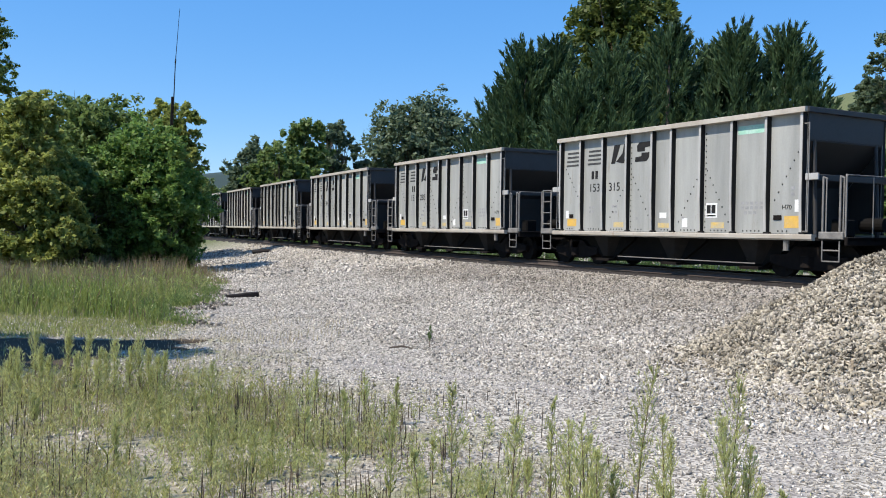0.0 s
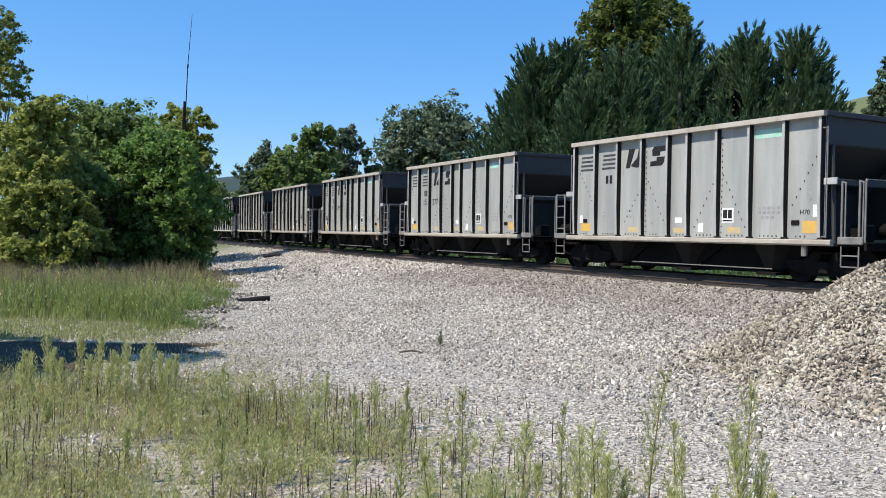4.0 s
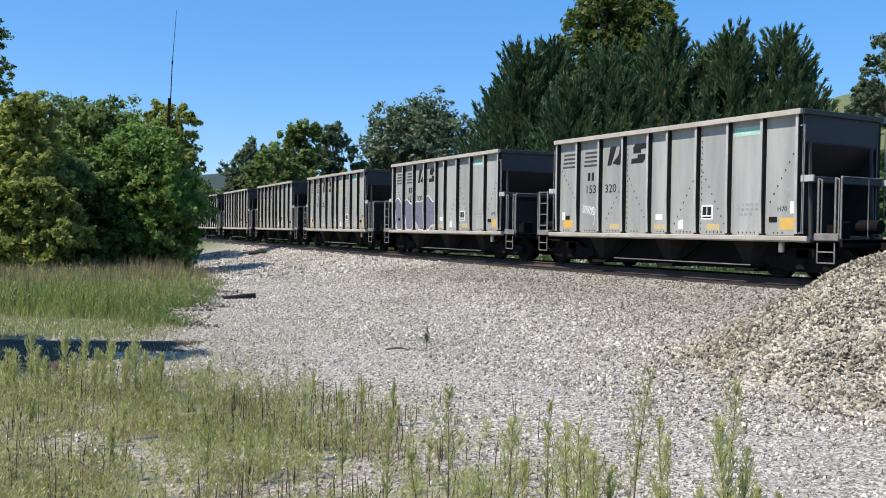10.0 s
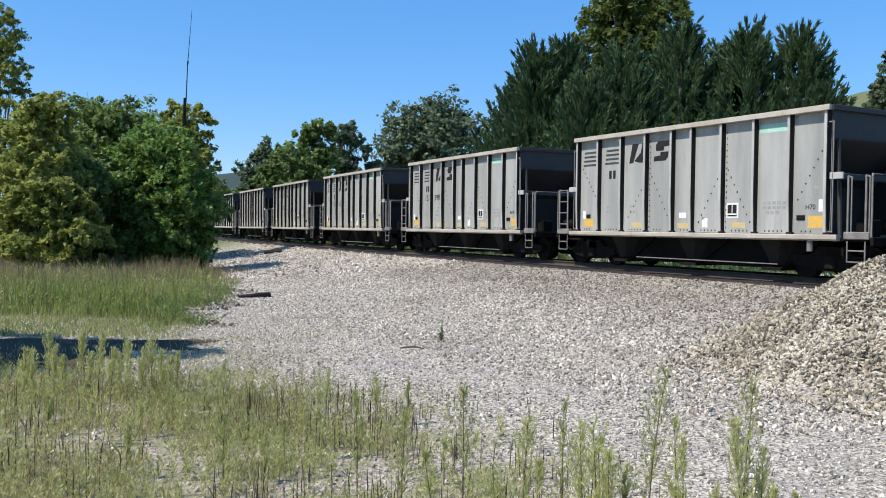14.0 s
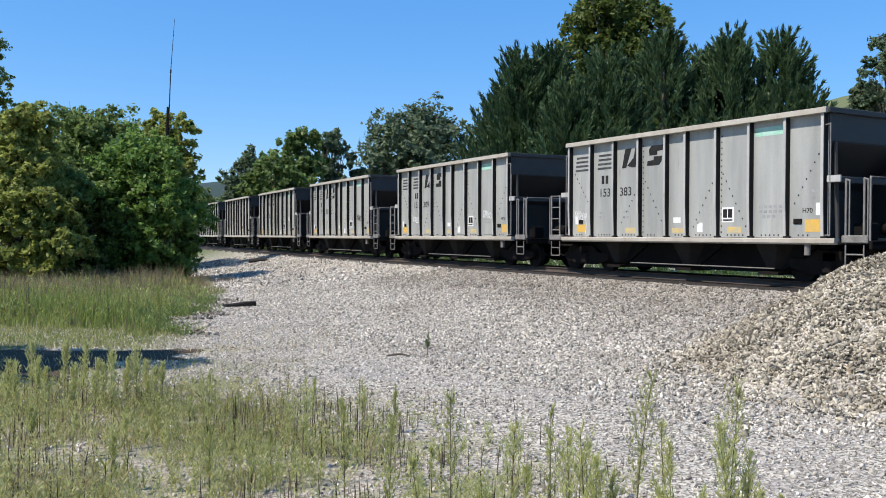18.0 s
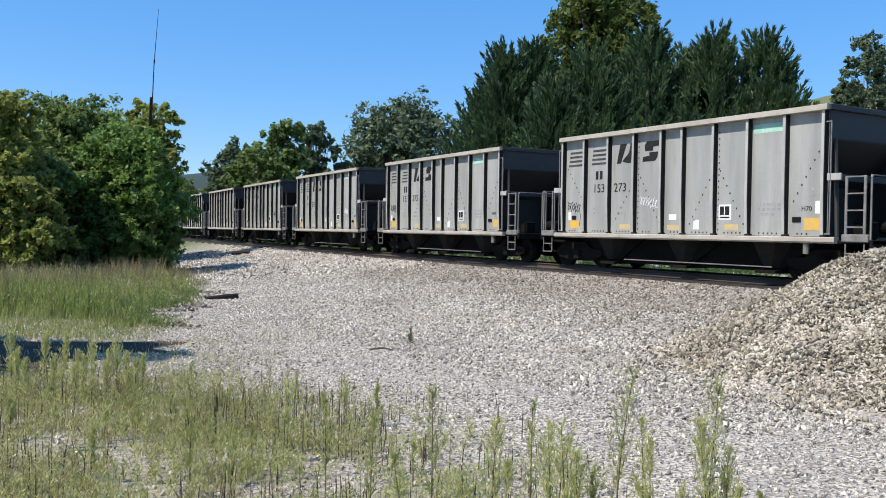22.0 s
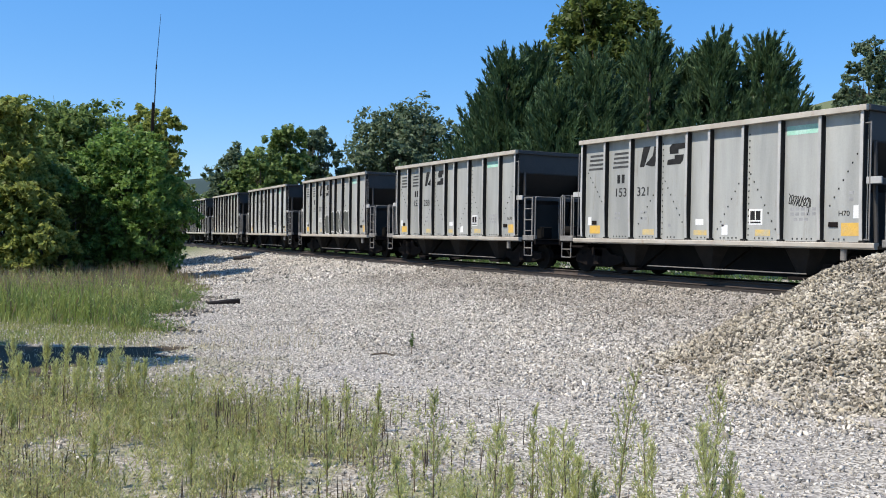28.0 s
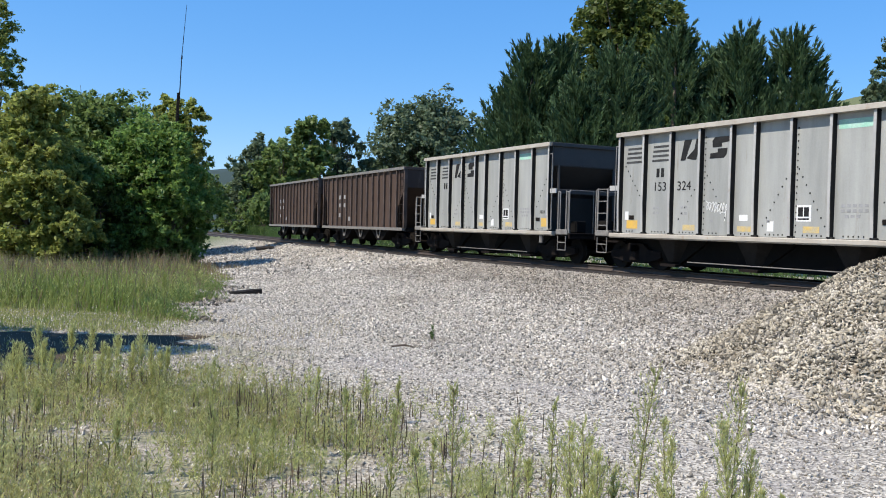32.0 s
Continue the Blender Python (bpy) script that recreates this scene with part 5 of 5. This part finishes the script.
def build_weeds():
    rows = [(0.012, 5.6, 1.02, 0, 0.5), (0.080, 5.4, 0.86, 1, 1.5), (0.125, 5.6, 0.92, 0, 0.4), (0.150, 5.3, 0.84, 1, 1.4), (0.168, 5.2, 0.88, 1, 1.9), (0.222, 5.7, 1.16, 0, 0.8), (0.258, 5.6, 0.82, 1, 0.9), (0.265, 5.5, 0.7, 1, 0.9),
            (0.330, 5.3, 1.10, 0, 0.9), (0.335, 5.2, 0.86, 1, 2.0), (0.352, 5.3, 0.7, 1, 1.3), (-0.060, 5.8, 0.78, 0, 0.8), (-0.16, 7.5, 0.75, 1, 0.8), (0.18, 5.1, 0.7, 1, 1.2), (0.20, 5.2, 0.62, 0, 0.6), (0.095, 5.2, 0.62, 1, 1.0),
            (-0.02, 5.5, 0.6, 1, 0.9), (0.05, 5.3, 0.55, 1, 0.9), (0.30, 5.2, 0.5, 1, 0.9), (0.36, 5.2, 0.5, 1, 1.0), (0.39, 5.3, 0.42, 1, 0.8), (-0.11, 6.2, 0.8, 0, 0.6), (-0.27, 8.2, 0.7, 0, 0.6)]
    rng = random.Random(4)
    for k in range(16):
        rows.append((-0.50 + k * 0.012 + rng.uniform(-0.006, 0.006), 10.2 + rng.uniform(-0.7, 0.7), rng.uniform(0.45, 0.72), 1, 2.2))
    for k in range(14):
        rows.append((-0.46 + k * 0.034 + rng.uniform(-0.012, 0.012), 7.0 + rng.uniform(-1.0, 2.2), rng.uniform(0.3, 0.55), k % 2, 0.8))
    for k, (a, d, h, green, bushy) in enumerate(rows):
        at = spot(a, d)
        weed_plant("tall_weed", "pale green feathery weed in gravel" if green else "thin brown-stemmed weed in gravel", at, h, 300 + k, M_WEED if green else M_LOWWEED, bushy)
    x, y, _ = spot(-0.0176, 15.6)
    weed_plant("dry_weed", "small dry dark weed growing alone in gravel", (x, y, float(height(x, y)[0])), 0.36, 77, M_LEAF_DARK, 0.8, "small weeds")
    x, y = -6.45, 19.7
    weed_plant("sapling", "bright green sapling at the grass edge", (x, y, float(height(x, y)[0])), 0.95, 78, M_GRASS, 3.0, "small weeds")


build_weeds()


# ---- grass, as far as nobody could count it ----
def lane_shade(x, y):
    """Where tree shade is painted dark on the lane, with a ragged end in the gravel."""
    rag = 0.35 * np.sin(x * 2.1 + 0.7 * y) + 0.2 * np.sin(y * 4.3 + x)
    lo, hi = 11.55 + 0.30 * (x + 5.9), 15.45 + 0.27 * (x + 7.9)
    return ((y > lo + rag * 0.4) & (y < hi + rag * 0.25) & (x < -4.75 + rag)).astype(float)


def turf_cover(x, y):
    """Where dirt and turf, not loose gravel, cover the ground near the camera."""
    return smooth01((2.6 - (y - 5) * 0.55 - x) / 3.0 + 0.2) * smooth01((12.4 - y) / 3.0)


def grass_mask(x, y):
    """How thickly grass grows at a place near the camera, 0 to 1: patchy, with bare stony ground between."""
    w = np.array([noise.noise((a * 0.5, b * 0.5, 3.1)) + 0.6 * noise.noise((a * 1.7, b * 1.7, 7.7)) for a, b in zip(x, y)])
    lim = 3.0 - (y - 5) * 0.64
    m = smooth01((lim - x) / 3.2 + 0.1)
    near = 0.12 + 0.88 * smooth01((12.8 - y) / 3.5)
    return m * near * smooth01((0.30 + 0.35 * smooth01((-x - 0.5) / 4)) + w * 2.2) * (1 - 0.9 * lane_shade(x, y))


def clump_mask(x, y):
    """Leafy weeds stand in tight clumps."""
    w = np.array([noise.noise((a * 1.3, b * 1.3, 12.9)) + 0.7 * noise.noise((a * 3.3, b * 3.3, 2.2)) for a, b in zip(x, y)])
    lim = 3.2 - (y - 5) * 0.72
    return smooth01((lim - x) / 3.0 + 0.12) * smooth01((11.6 - y) / 3.0) * smooth01(0.22 + 0.3 * smooth01((-x - 0.5) / 4) + w * 2.6) * (1 - 0.9 * lane_shade(x, y))


def stem_mask(x, y):
    """Dead stems stand in bunches, also where the green has gone."""
    w = np.array([noise.noise((a * 1.1, b * 1.1, 21.4)) for a, b in zip(x, y)])
    lim = 3.0 - (y - 5) * 0.5
    return smooth01((lim - x) / 2.6 + 0.2) * smooth01((12.2 - y) / 2.0) * smooth01(0.30 + w * 2.2) * (1 - lane_shade(x, y))


def blades(name, x, y, hmin, hmax, width, mat, seed, lean=0.25, parent=None, edge=None):
    rng = np.random.default_rng(seed)
    z = height(x, y) - 0.01
    n = len(x)
    h = rng.uniform(hmin, hmax, n)
    if edge:
        h = h * edge(x, y)
    a = rng.uniform(0, 6.283, n)
    wx, wy = np.cos(a) * width * 0.5, np.sin(a) * width * 0.5
    b = rng.uniform(0, 6.283, n)
    l = rng.uniform(0, lean, n) * h
    lx, ly = np.cos(b) * l, np.sin(b) * l
    P = np.stack([x, y, z], 1)
    mid = P + np.stack([lx * 0.35, ly * 0.35, h * 0.55], 1)
    tip = P + np.stack([lx, ly, h], 1)
    W = np.stack([wx, wy, 0 * wx], 1)
    V = np.stack([P - W, P + W, mid + W * 0.8, tip, mid - W * 0.8], 1).reshape(-1, 3)
    ob = mesh_np(name, V, np.arange(5 * n).reshape(n, 5), mat, parent)
    return ob


def scatter(n, x0, x1, y0, y1, seed, mask=None):
    rng = np.random.default_rng(seed)
    x, y = rng.uniform(x0, x1, n), rng.uniform(y0, y1, n)
    if mask:
        keep = rng.random(n) < mask(x, y)
        x, y = x[keep], y[keep]
    return x, y


def meadow_edge(y):
    """Where the tall grass ends towards the gravel."""
    return -6.3 - (y - 20) * 0.2 + 0.5 * np.sin(y * 1.1) + 0.3 * np.sin(y * 3.1)


def far_patch(x, y):
    return ((x < meadow_edge(y)) & (y > 19.3 + 0.5 * np.sin(x * 1.3) + 0.25 * np.sin(x * 3.1)) & (x > -0.62 * y - 2)).astype(float)


def patch_edge(x, y):
    """Grass stands lower towards the lane and the gravel, and in uneven tufts."""
    e = np.minimum(-6.3 - (y - 20) * 0.2 - x, (y - 19.0) * 0.9)
    tuft = np.array([noise.noise((a * 0.8, b * 0.8, 1.7)) for a, b in zip(x, y)])
    return (0.35 + 0.65 * smooth01(e / 2.2)) * (0.85 + 0.55 * tuft)


def leafy_weeds(name, x, y, hmin, hmax, per, leaf, mat, seed, rise=(0.5, 2.2)):
    """Many small weeds in one mesh: a stem sliver and several leaves each."""
    rng = np.random.default_rng(seed)
    n = len(x)
    z, h = height(x, y), rng.uniform(hmin, hmax, n)
    t = rng.uniform(0.15, 1, (n, per))
    a = rng.uniform(0, 6.283, (n, per))
    P = np.stack([x[:, None] + 0 * t, y[:, None] + 0 * t, z[:, None] + h[:, None] * t], 2).reshape(-1, 3)
    P[:, :2] += rng.normal(0, leaf * 0.35, (len(P), 2))
    D = np.stack([np.cos(a), np.sin(a), rng.uniform(*rise, (n, per))], 2).reshape(-1, 3)
    D /= np.linalg.norm(D, axis=1)[:, None]
    ln = (leaf * rng.uniform(0.6, 1.4, len(P)))[:, None]
    W = np.cross(D, rng.normal(0, 1, P.shape))
    W /= np.linalg.norm(W, axis=1)[:, None]
    side = P + D * ln * 0.45
    V = np.stack([P, side + W * ln * 0.10, P + D * ln, side - W * ln * 0.10], 1).reshape(-1, 3)
    return mesh_np(name, V, np.arange(len(V)).reshape(-1, 4), mat)


def build_grass():
    G = [("meadow_grass", "tall bright green grass beside the gravel bank", blades("meadow_grass", *scatter(52000, -24, -5, 17, 40, 1, lambda x, y: far_patch(x, y) * (1 - 0.75 * smooth01((y - 23) / 5))), 0.35, 0.9, 0.022, M_MEADOW, 1, 0.4, None, patch_edge)),
         ("seeding_grass", "brownish seeding grass below the bushes", blades("seeding_grass", *scatter(26000, -26, -5, 17.3, 42, 2, lambda x, y: far_patch(x, y) * (0.22 + 0.75 * smooth01((y - 23) / 7))), 0.5, 1.15, 0.022, M_SEEDGRASS, 2, 0.3, None, patch_edge)),
         ("meadow_weeds", "bright leafy weeds among tall grass", leafy_weeds("meadow_weeds", *scatter(3600, -22, -5.5, 17.5, 34, 9, far_patch), 0.3, 0.85, 10, 0.10, M_GRASS, 9)),
         ("edge_weeds", "dark ragged weeds where grass meets gravel", leafy_weeds("edge_weeds", *scatter(9000, -12, -5, 18.5, 33, 17, lambda x, y: np.exp(-((x - meadow_edge(y) + 0.3) / 0.28) ** 2)), 0.08, 0.42, 14, 0.085, M_LEAF_MID, 17)),
         ("short_grass", "short mixed green grass in gravel", blades("short_grass", *scatter(40000, -9, 4, 4.6, 14, 3, grass_mask), 0.04, 0.19, 0.007, M_GRASS, 3, 0.8)),
         ("dry_grass", "dry straw-coloured grass in gravel", blades("dry_grass", *scatter(40000, -9, 4.5, 4.6, 14.5, 4, grass_mask), 0.04, 0.20, 0.006, M_DRYGRASS, 4, 0.9)),
         ("small_weeds", "small leafy yellow-green weeds in gravel", leafy_weeds("small_weeds", *scatter(14500, -9, 4.2, 4.8, 13.5, 5, clump_mask), 0.08, 0.34, 30, 0.038, M_LOWWEED, 5)),
         ("low_weeds", "low olive-green leafy weeds in gravel", leafy_weeds("low_weeds", *scatter(13000, -9, 4.2, 4.8, 13.5, 15, grass_mask), 0.05, 0.28, 22, 0.038, M_OLIVE, 15)),
         ("withered_weeds", "brown withered weeds among dead stems", leafy_weeds("withered_weeds", *scatter(6500, -9, 4.6, 4.8, 13.8, 16, stem_mask), 0.06, 0.30, 14, 0.030, M_SEEDGRASS, 16)),
         ("dead_stems", "brown upright dead weed stems", blades("dead_stems", *scatter(7000, -9, 4.8, 4.6, 13.8, 6, stem_mask), 0.12, 0.38, 0.011, M_DEADSTEM, 6, 0.14)),
         ("edge_grass", "yellow-green grass along the lane", blades("edge_grass", *scatter(22000, -15, -5.4, 15.3, 20.4, 7, lambda x, y: (y > 15.7 + 0.27 * (x + 7.9)) * np.clip((-5.2 - x) * 0.8, 0, 1)), 0.03, 0.12, 0.014, M_MOWN, 7, 0.7))]
    for _, label, ob in G:
        tagged(ob, label, "grass", kind="stuff")
    x, y = scatter(900, -9, -2, 13, 20, 8)
    tagged(blades("sparse_grass", x, y, 0.06, 0.2, 0.01, M_DRYGRASS, 8, 0.6), "sparse dry grass tufts in gravel", "grass", kind="stuff")


build_grass()


def build_brush():
    """Low dark brush along the far shoulder of the track."""
    rng = np.random.default_rng(31)
    n = 3600
    at = [on_line(s) for s in rng.uniform(-45, 85, n)]
    off = -rng.uniform(5.0, 7.5, n)
    x = np.array([p[0] - math.sin(p[3]) * o for p, o in zip(at, off)])
    y = np.array([p[1] + math.cos(p[3]) * o for p, o in zip(at, off)])
    tagged(leafy_weeds("trackside_brush", x, y, 0.5, 1.5, 16, 0.17, M_LEAF_DARK, 31), "dark green brush along the far side of the track", "brush", kind="stuff")


build_brush()


def build_lane_shade():
    """A thin dark sheet laid over the ground as painted tree shade, its rim turned down into it."""
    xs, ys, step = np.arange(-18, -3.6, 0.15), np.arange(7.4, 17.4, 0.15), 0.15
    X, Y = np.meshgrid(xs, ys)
    keep = lane_shade(X.ravel() + step / 2, Y.ravel() + step / 2).reshape(X.shape) > 0
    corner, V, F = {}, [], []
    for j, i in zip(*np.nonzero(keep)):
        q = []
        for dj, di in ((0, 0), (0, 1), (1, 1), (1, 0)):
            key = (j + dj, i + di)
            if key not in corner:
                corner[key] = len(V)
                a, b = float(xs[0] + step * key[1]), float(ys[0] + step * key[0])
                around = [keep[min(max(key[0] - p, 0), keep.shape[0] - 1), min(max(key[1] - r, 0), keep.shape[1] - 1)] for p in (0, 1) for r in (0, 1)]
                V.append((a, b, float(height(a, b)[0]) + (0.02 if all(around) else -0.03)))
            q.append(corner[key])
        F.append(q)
    tagged(mesh_np("lane", np.array(V), np.array(F), M_LANESHADE), "dark sheet on the lane standing in for tree shade", "road", kind="structure")


build_lane_shade()


# ---- stones ----
OCTA_V = np.array([(1, 0, 0), (0, 1, 0), (-1, 0, 0), (0, -1, 0), (0, 0, 1), (0, 0, -1)], float)
OCTA_F = np.array([(0, 1, 4), (1, 2, 4), (2, 3, 4), (3, 0, 4), (1, 0, 5), (2, 1, 5), (3, 2, 5), (0, 3, 5)])


def stones(name, x, y, lo, hi, mat, seed, sink=0.2, parent=None):
    """Broken stones in one mesh: skewed flakes turned every way."""
    rng = np.random.default_rng(seed)
    n = len(x)
    z = height(x, y)
    size = lo + (hi - lo) * rng.random(n) ** 1.6
    V = OCTA_V[None] * (size[:, None, None] * 0.62) * np.stack([rng.uniform(1.0, 2.0, n), rng.uniform(0.6, 1.2, n), rng.uniform(0.28, 0.62, n)], 1)[:, None] + rng.normal(0, 0.17, (n, 6, 3)) * size[:, None, None]
    q = rng.normal(0, 1, (n, 4))
    q /= np.linalg.norm(q, axis=1)[:, None]
    w, a, b, c = q.T
    R = np.stack([np.stack([1 - 2 * (b * b + c * c), 2 * (a * b - c * w), 2 * (a * c + b * w)], 1), np.stack([2 * (a * b + c * w), 1 - 2 * (a * a + c * c), 2 * (b * c - a * w)], 1),
                  np.stack([2 * (a * c - b * w), 2 * (b * c + a * w), 1 - 2 * (a * a + b * b)], 1)], 1)
    V = np.einsum("nij,nkj->nki", R, V) + np.stack([x, y, z + size * sink], 1)[:, None]
    F = (OCTA_F[None] + 6 * np.arange(n)[:, None, None]).reshape(-1, 3)
    return mesh_np(name, V.reshape(-1, 3), F, mat, parent)


def on_bank(x, y):
    d, s = track_frame(x, y)
    return ((d > 1.8) & (d < 12.5) & (pile_height(x, y) < height(x, y) - 0.02)).astype(float) * np.where(d > 9.5, 0.55, 1.0) * 1.0


def on_flat(x, y):
    d, s = track_frame(x, y)
    return ((d >= 9.0) & (pile_height(x, y) < height(x, y) - 0.02)).astype(float) * np.clip(1.05 - turf_cover(x, y), 0.5, 1) * (1 - 0.93 * lane_shade(x, y))


def on_pile(x, y):
    gap = height(x, y) - pile_height(x, y)
    return np.where(gap < 0.02, 1.0, np.exp(-gap / 0.16) * 0.55)


M_FINESTONE = surface("fine_pale_gravel_chips", (0.50, 0.455, 0.385), (0.70, 0.65, 0.565), 0.5, 60, 0.92, 0, 0.2, 0.003, third=(0.40, 0.35, 0.28), island=0.78)


def build_stones():
    x, y = scatter(190000, -11, 12, 9, 36, 21, on_bank)
    d, s = track_frame(x, y)
    worn = d + 0.09 * s + np.random.default_rng(9).normal(0, 1.3, len(x)) < 5.6
    g = stones("bank_ballast", x[~worn], y[~worn], 0.020, 0.056, M_STONE, 21)
    tagged(g, "pale grey crushed ballast stones on the bank", "gravel", kind="stuff")
    g = stones("worn_ballast", x[worn], y[worn], 0.022, 0.060, M_WORNSTONE, 26)
    tagged(g, "brown-grey weathered ballast stones beside the track", "gravel", kind="stuff")
    g = stones("far_ballast", *scatter(24000, -22, 2, 35, 66, 25, on_bank), 0.05, 0.11, M_STONE, 25)
    tagged(g, "pale grey crushed ballast stones along the track", "gravel", kind="stuff")
    x, y = scatter(88000, -10, 7.5, 5.4, 22, 22, on_flat)
    xf, yf = scatter(9000, -9, -3, 21.5, 30, 28, lambda x, y: on_flat(x, y) * (1 - far_patch(x, y)))
    g = stones("fine_gravel", np.concatenate([x, xf]), np.concatenate([y, yf]), 0.010, 0.038, M_FINESTONE, 22, 0.2)
    tagged(g, "fine pale grey gravel", "gravel", kind="stuff")
    g = stones("edge_stones", *scatter(9000, -11, -4.5, 19, 33, 29, lambda x, y: np.exp(-((x - meadow_edge(y) - 0.25) / 0.3) ** 2)), 0.05, 0.13, M_WORNSTONE, 29, 0.3)
    tagged(g, "coarse dark stones along the grass edge", "gravel", kind="stuff")
    heap = thing("ballast_pile", "tall heap of fresh tan and grey ballast stones", "gravel pile")
    x, y = scatter(88000, 2, 9.3, 7.2, 17, 23, on_pile)
    g = stones("stone_heap", x, y, 0.022, 0.062, M_PILESTONE, 23, 0.25, heap)
    tagged(g, kind="stuff")
    # the stones of the heap's near flank, one by one
    x, y = scatter(6000, 3.5, 7, 8.5, 12, 24, on_pile)
    x, y = x[:300], y[:300]
    rng = np.random.default_rng(6)
    shapes = []
    for k in range(8):
        V = OCTA_V * 0.034 * np.array((1.5, 0.9, 0.5)) * rng.uniform(0.75, 1.3, 3) + rng.normal(0, 0.010, (6, 3))
        o = mesh_np("stone", V, OCTA_F, M_PILESTONE, heap)
        o.location = (x[k], y[k], float(height(x[k], y[k])[0]) + 0.03)
        shapes.append(o.data)
    z = height(x, y)
    for k in range(8, 300):
        o = new("stone", shapes[k % 8])
        o.parent = heap
        o.matrix_basis = Matrix.LocRotScale((x[k], y[k], z[k] + 0.03), Euler(rng.uniform(0, 6, 3)), Vector((1, 1, 1)) * rng.uniform(0.7, 1.3))


build_stones()


# ---- movement ----
# small surges of the train, in metres, as the slack runs in and out
SURGE = [(0, 0.03), (1, -0.02), (2, -0.05), (3, -0.02), (3.5, -0.04), (5.5, 0.14), (6, 0.2), (7, -0.17), (8, -0.11), (9, 0.02), (10, -0.03), (11, 0), (12, -0.04), (13, 0.04), (15.5, 0.03), (16, 0.09), (17, -0.03), (18, -0.01), (19, -0.02), (20, 0.02), (21, -0.04), (22, -0.04), (23, -0.04), (24, 0.06), (25, 0.02), (25.5, 0.03), (27.5, -0.02), (28, -0.02), (29, -0), (30, 0.02), (31, -0.02), (32, 0.01)]


def travelled(t):
    """Cars' lengths that the train has gone since the ninth second."""
    u = t - 16.0
    push = float(np.interp(t, [a for a, _ in SURGE], [b for _, b in SURGE])) / CAR_PITCH
    return push + 7.030032 + u * (1.0086673 + u * (2.424889e-4 + u * (-2.869076e-5 + u * (1.59299e-6 + u * (8.06405e-8 - u * 5.897545e-9)))))


def motions():
    times = [k * 0.5 for k in range(65)]
    for n, car in CARS:
        walk(car, [(t, place_on_line((n - travelled(t)) * CAR_PITCH)) for t in times])
    # every wheelset turns with the same speed
    lead = WHEELS[0]
    rolled = []
    for k in range(961):
        t = k / 30
        a = math.degrees((travelled(t) - travelled(0)) * CAR_PITCH / 0.42)
        rolled.append((t, pose(*lead.location, 0, a, 0)))
    walk(lead, rolled)
    keys = lead.animation_data
    other = WHEELS[1]
    walk(other, [(t, Matrix.Translation(other.location) @ Matrix.Translation(-lead.location) @ p) for t, p in rolled])
    rear = other.animation_data
    for n, car in CARS:
        for w in car.children_recursive:
            if w.name.startswith("wheelset") and w != lead and w != other:
                w.rotation_mode = "QUATERNION"
                same = w.animation_data_create()
                same.action, same.action_slot = (rear if w.location.x * lead.location.x < 0 else keys).action, (rear if w.location.x * lead.location.x < 0 else keys).action_slot


motions()
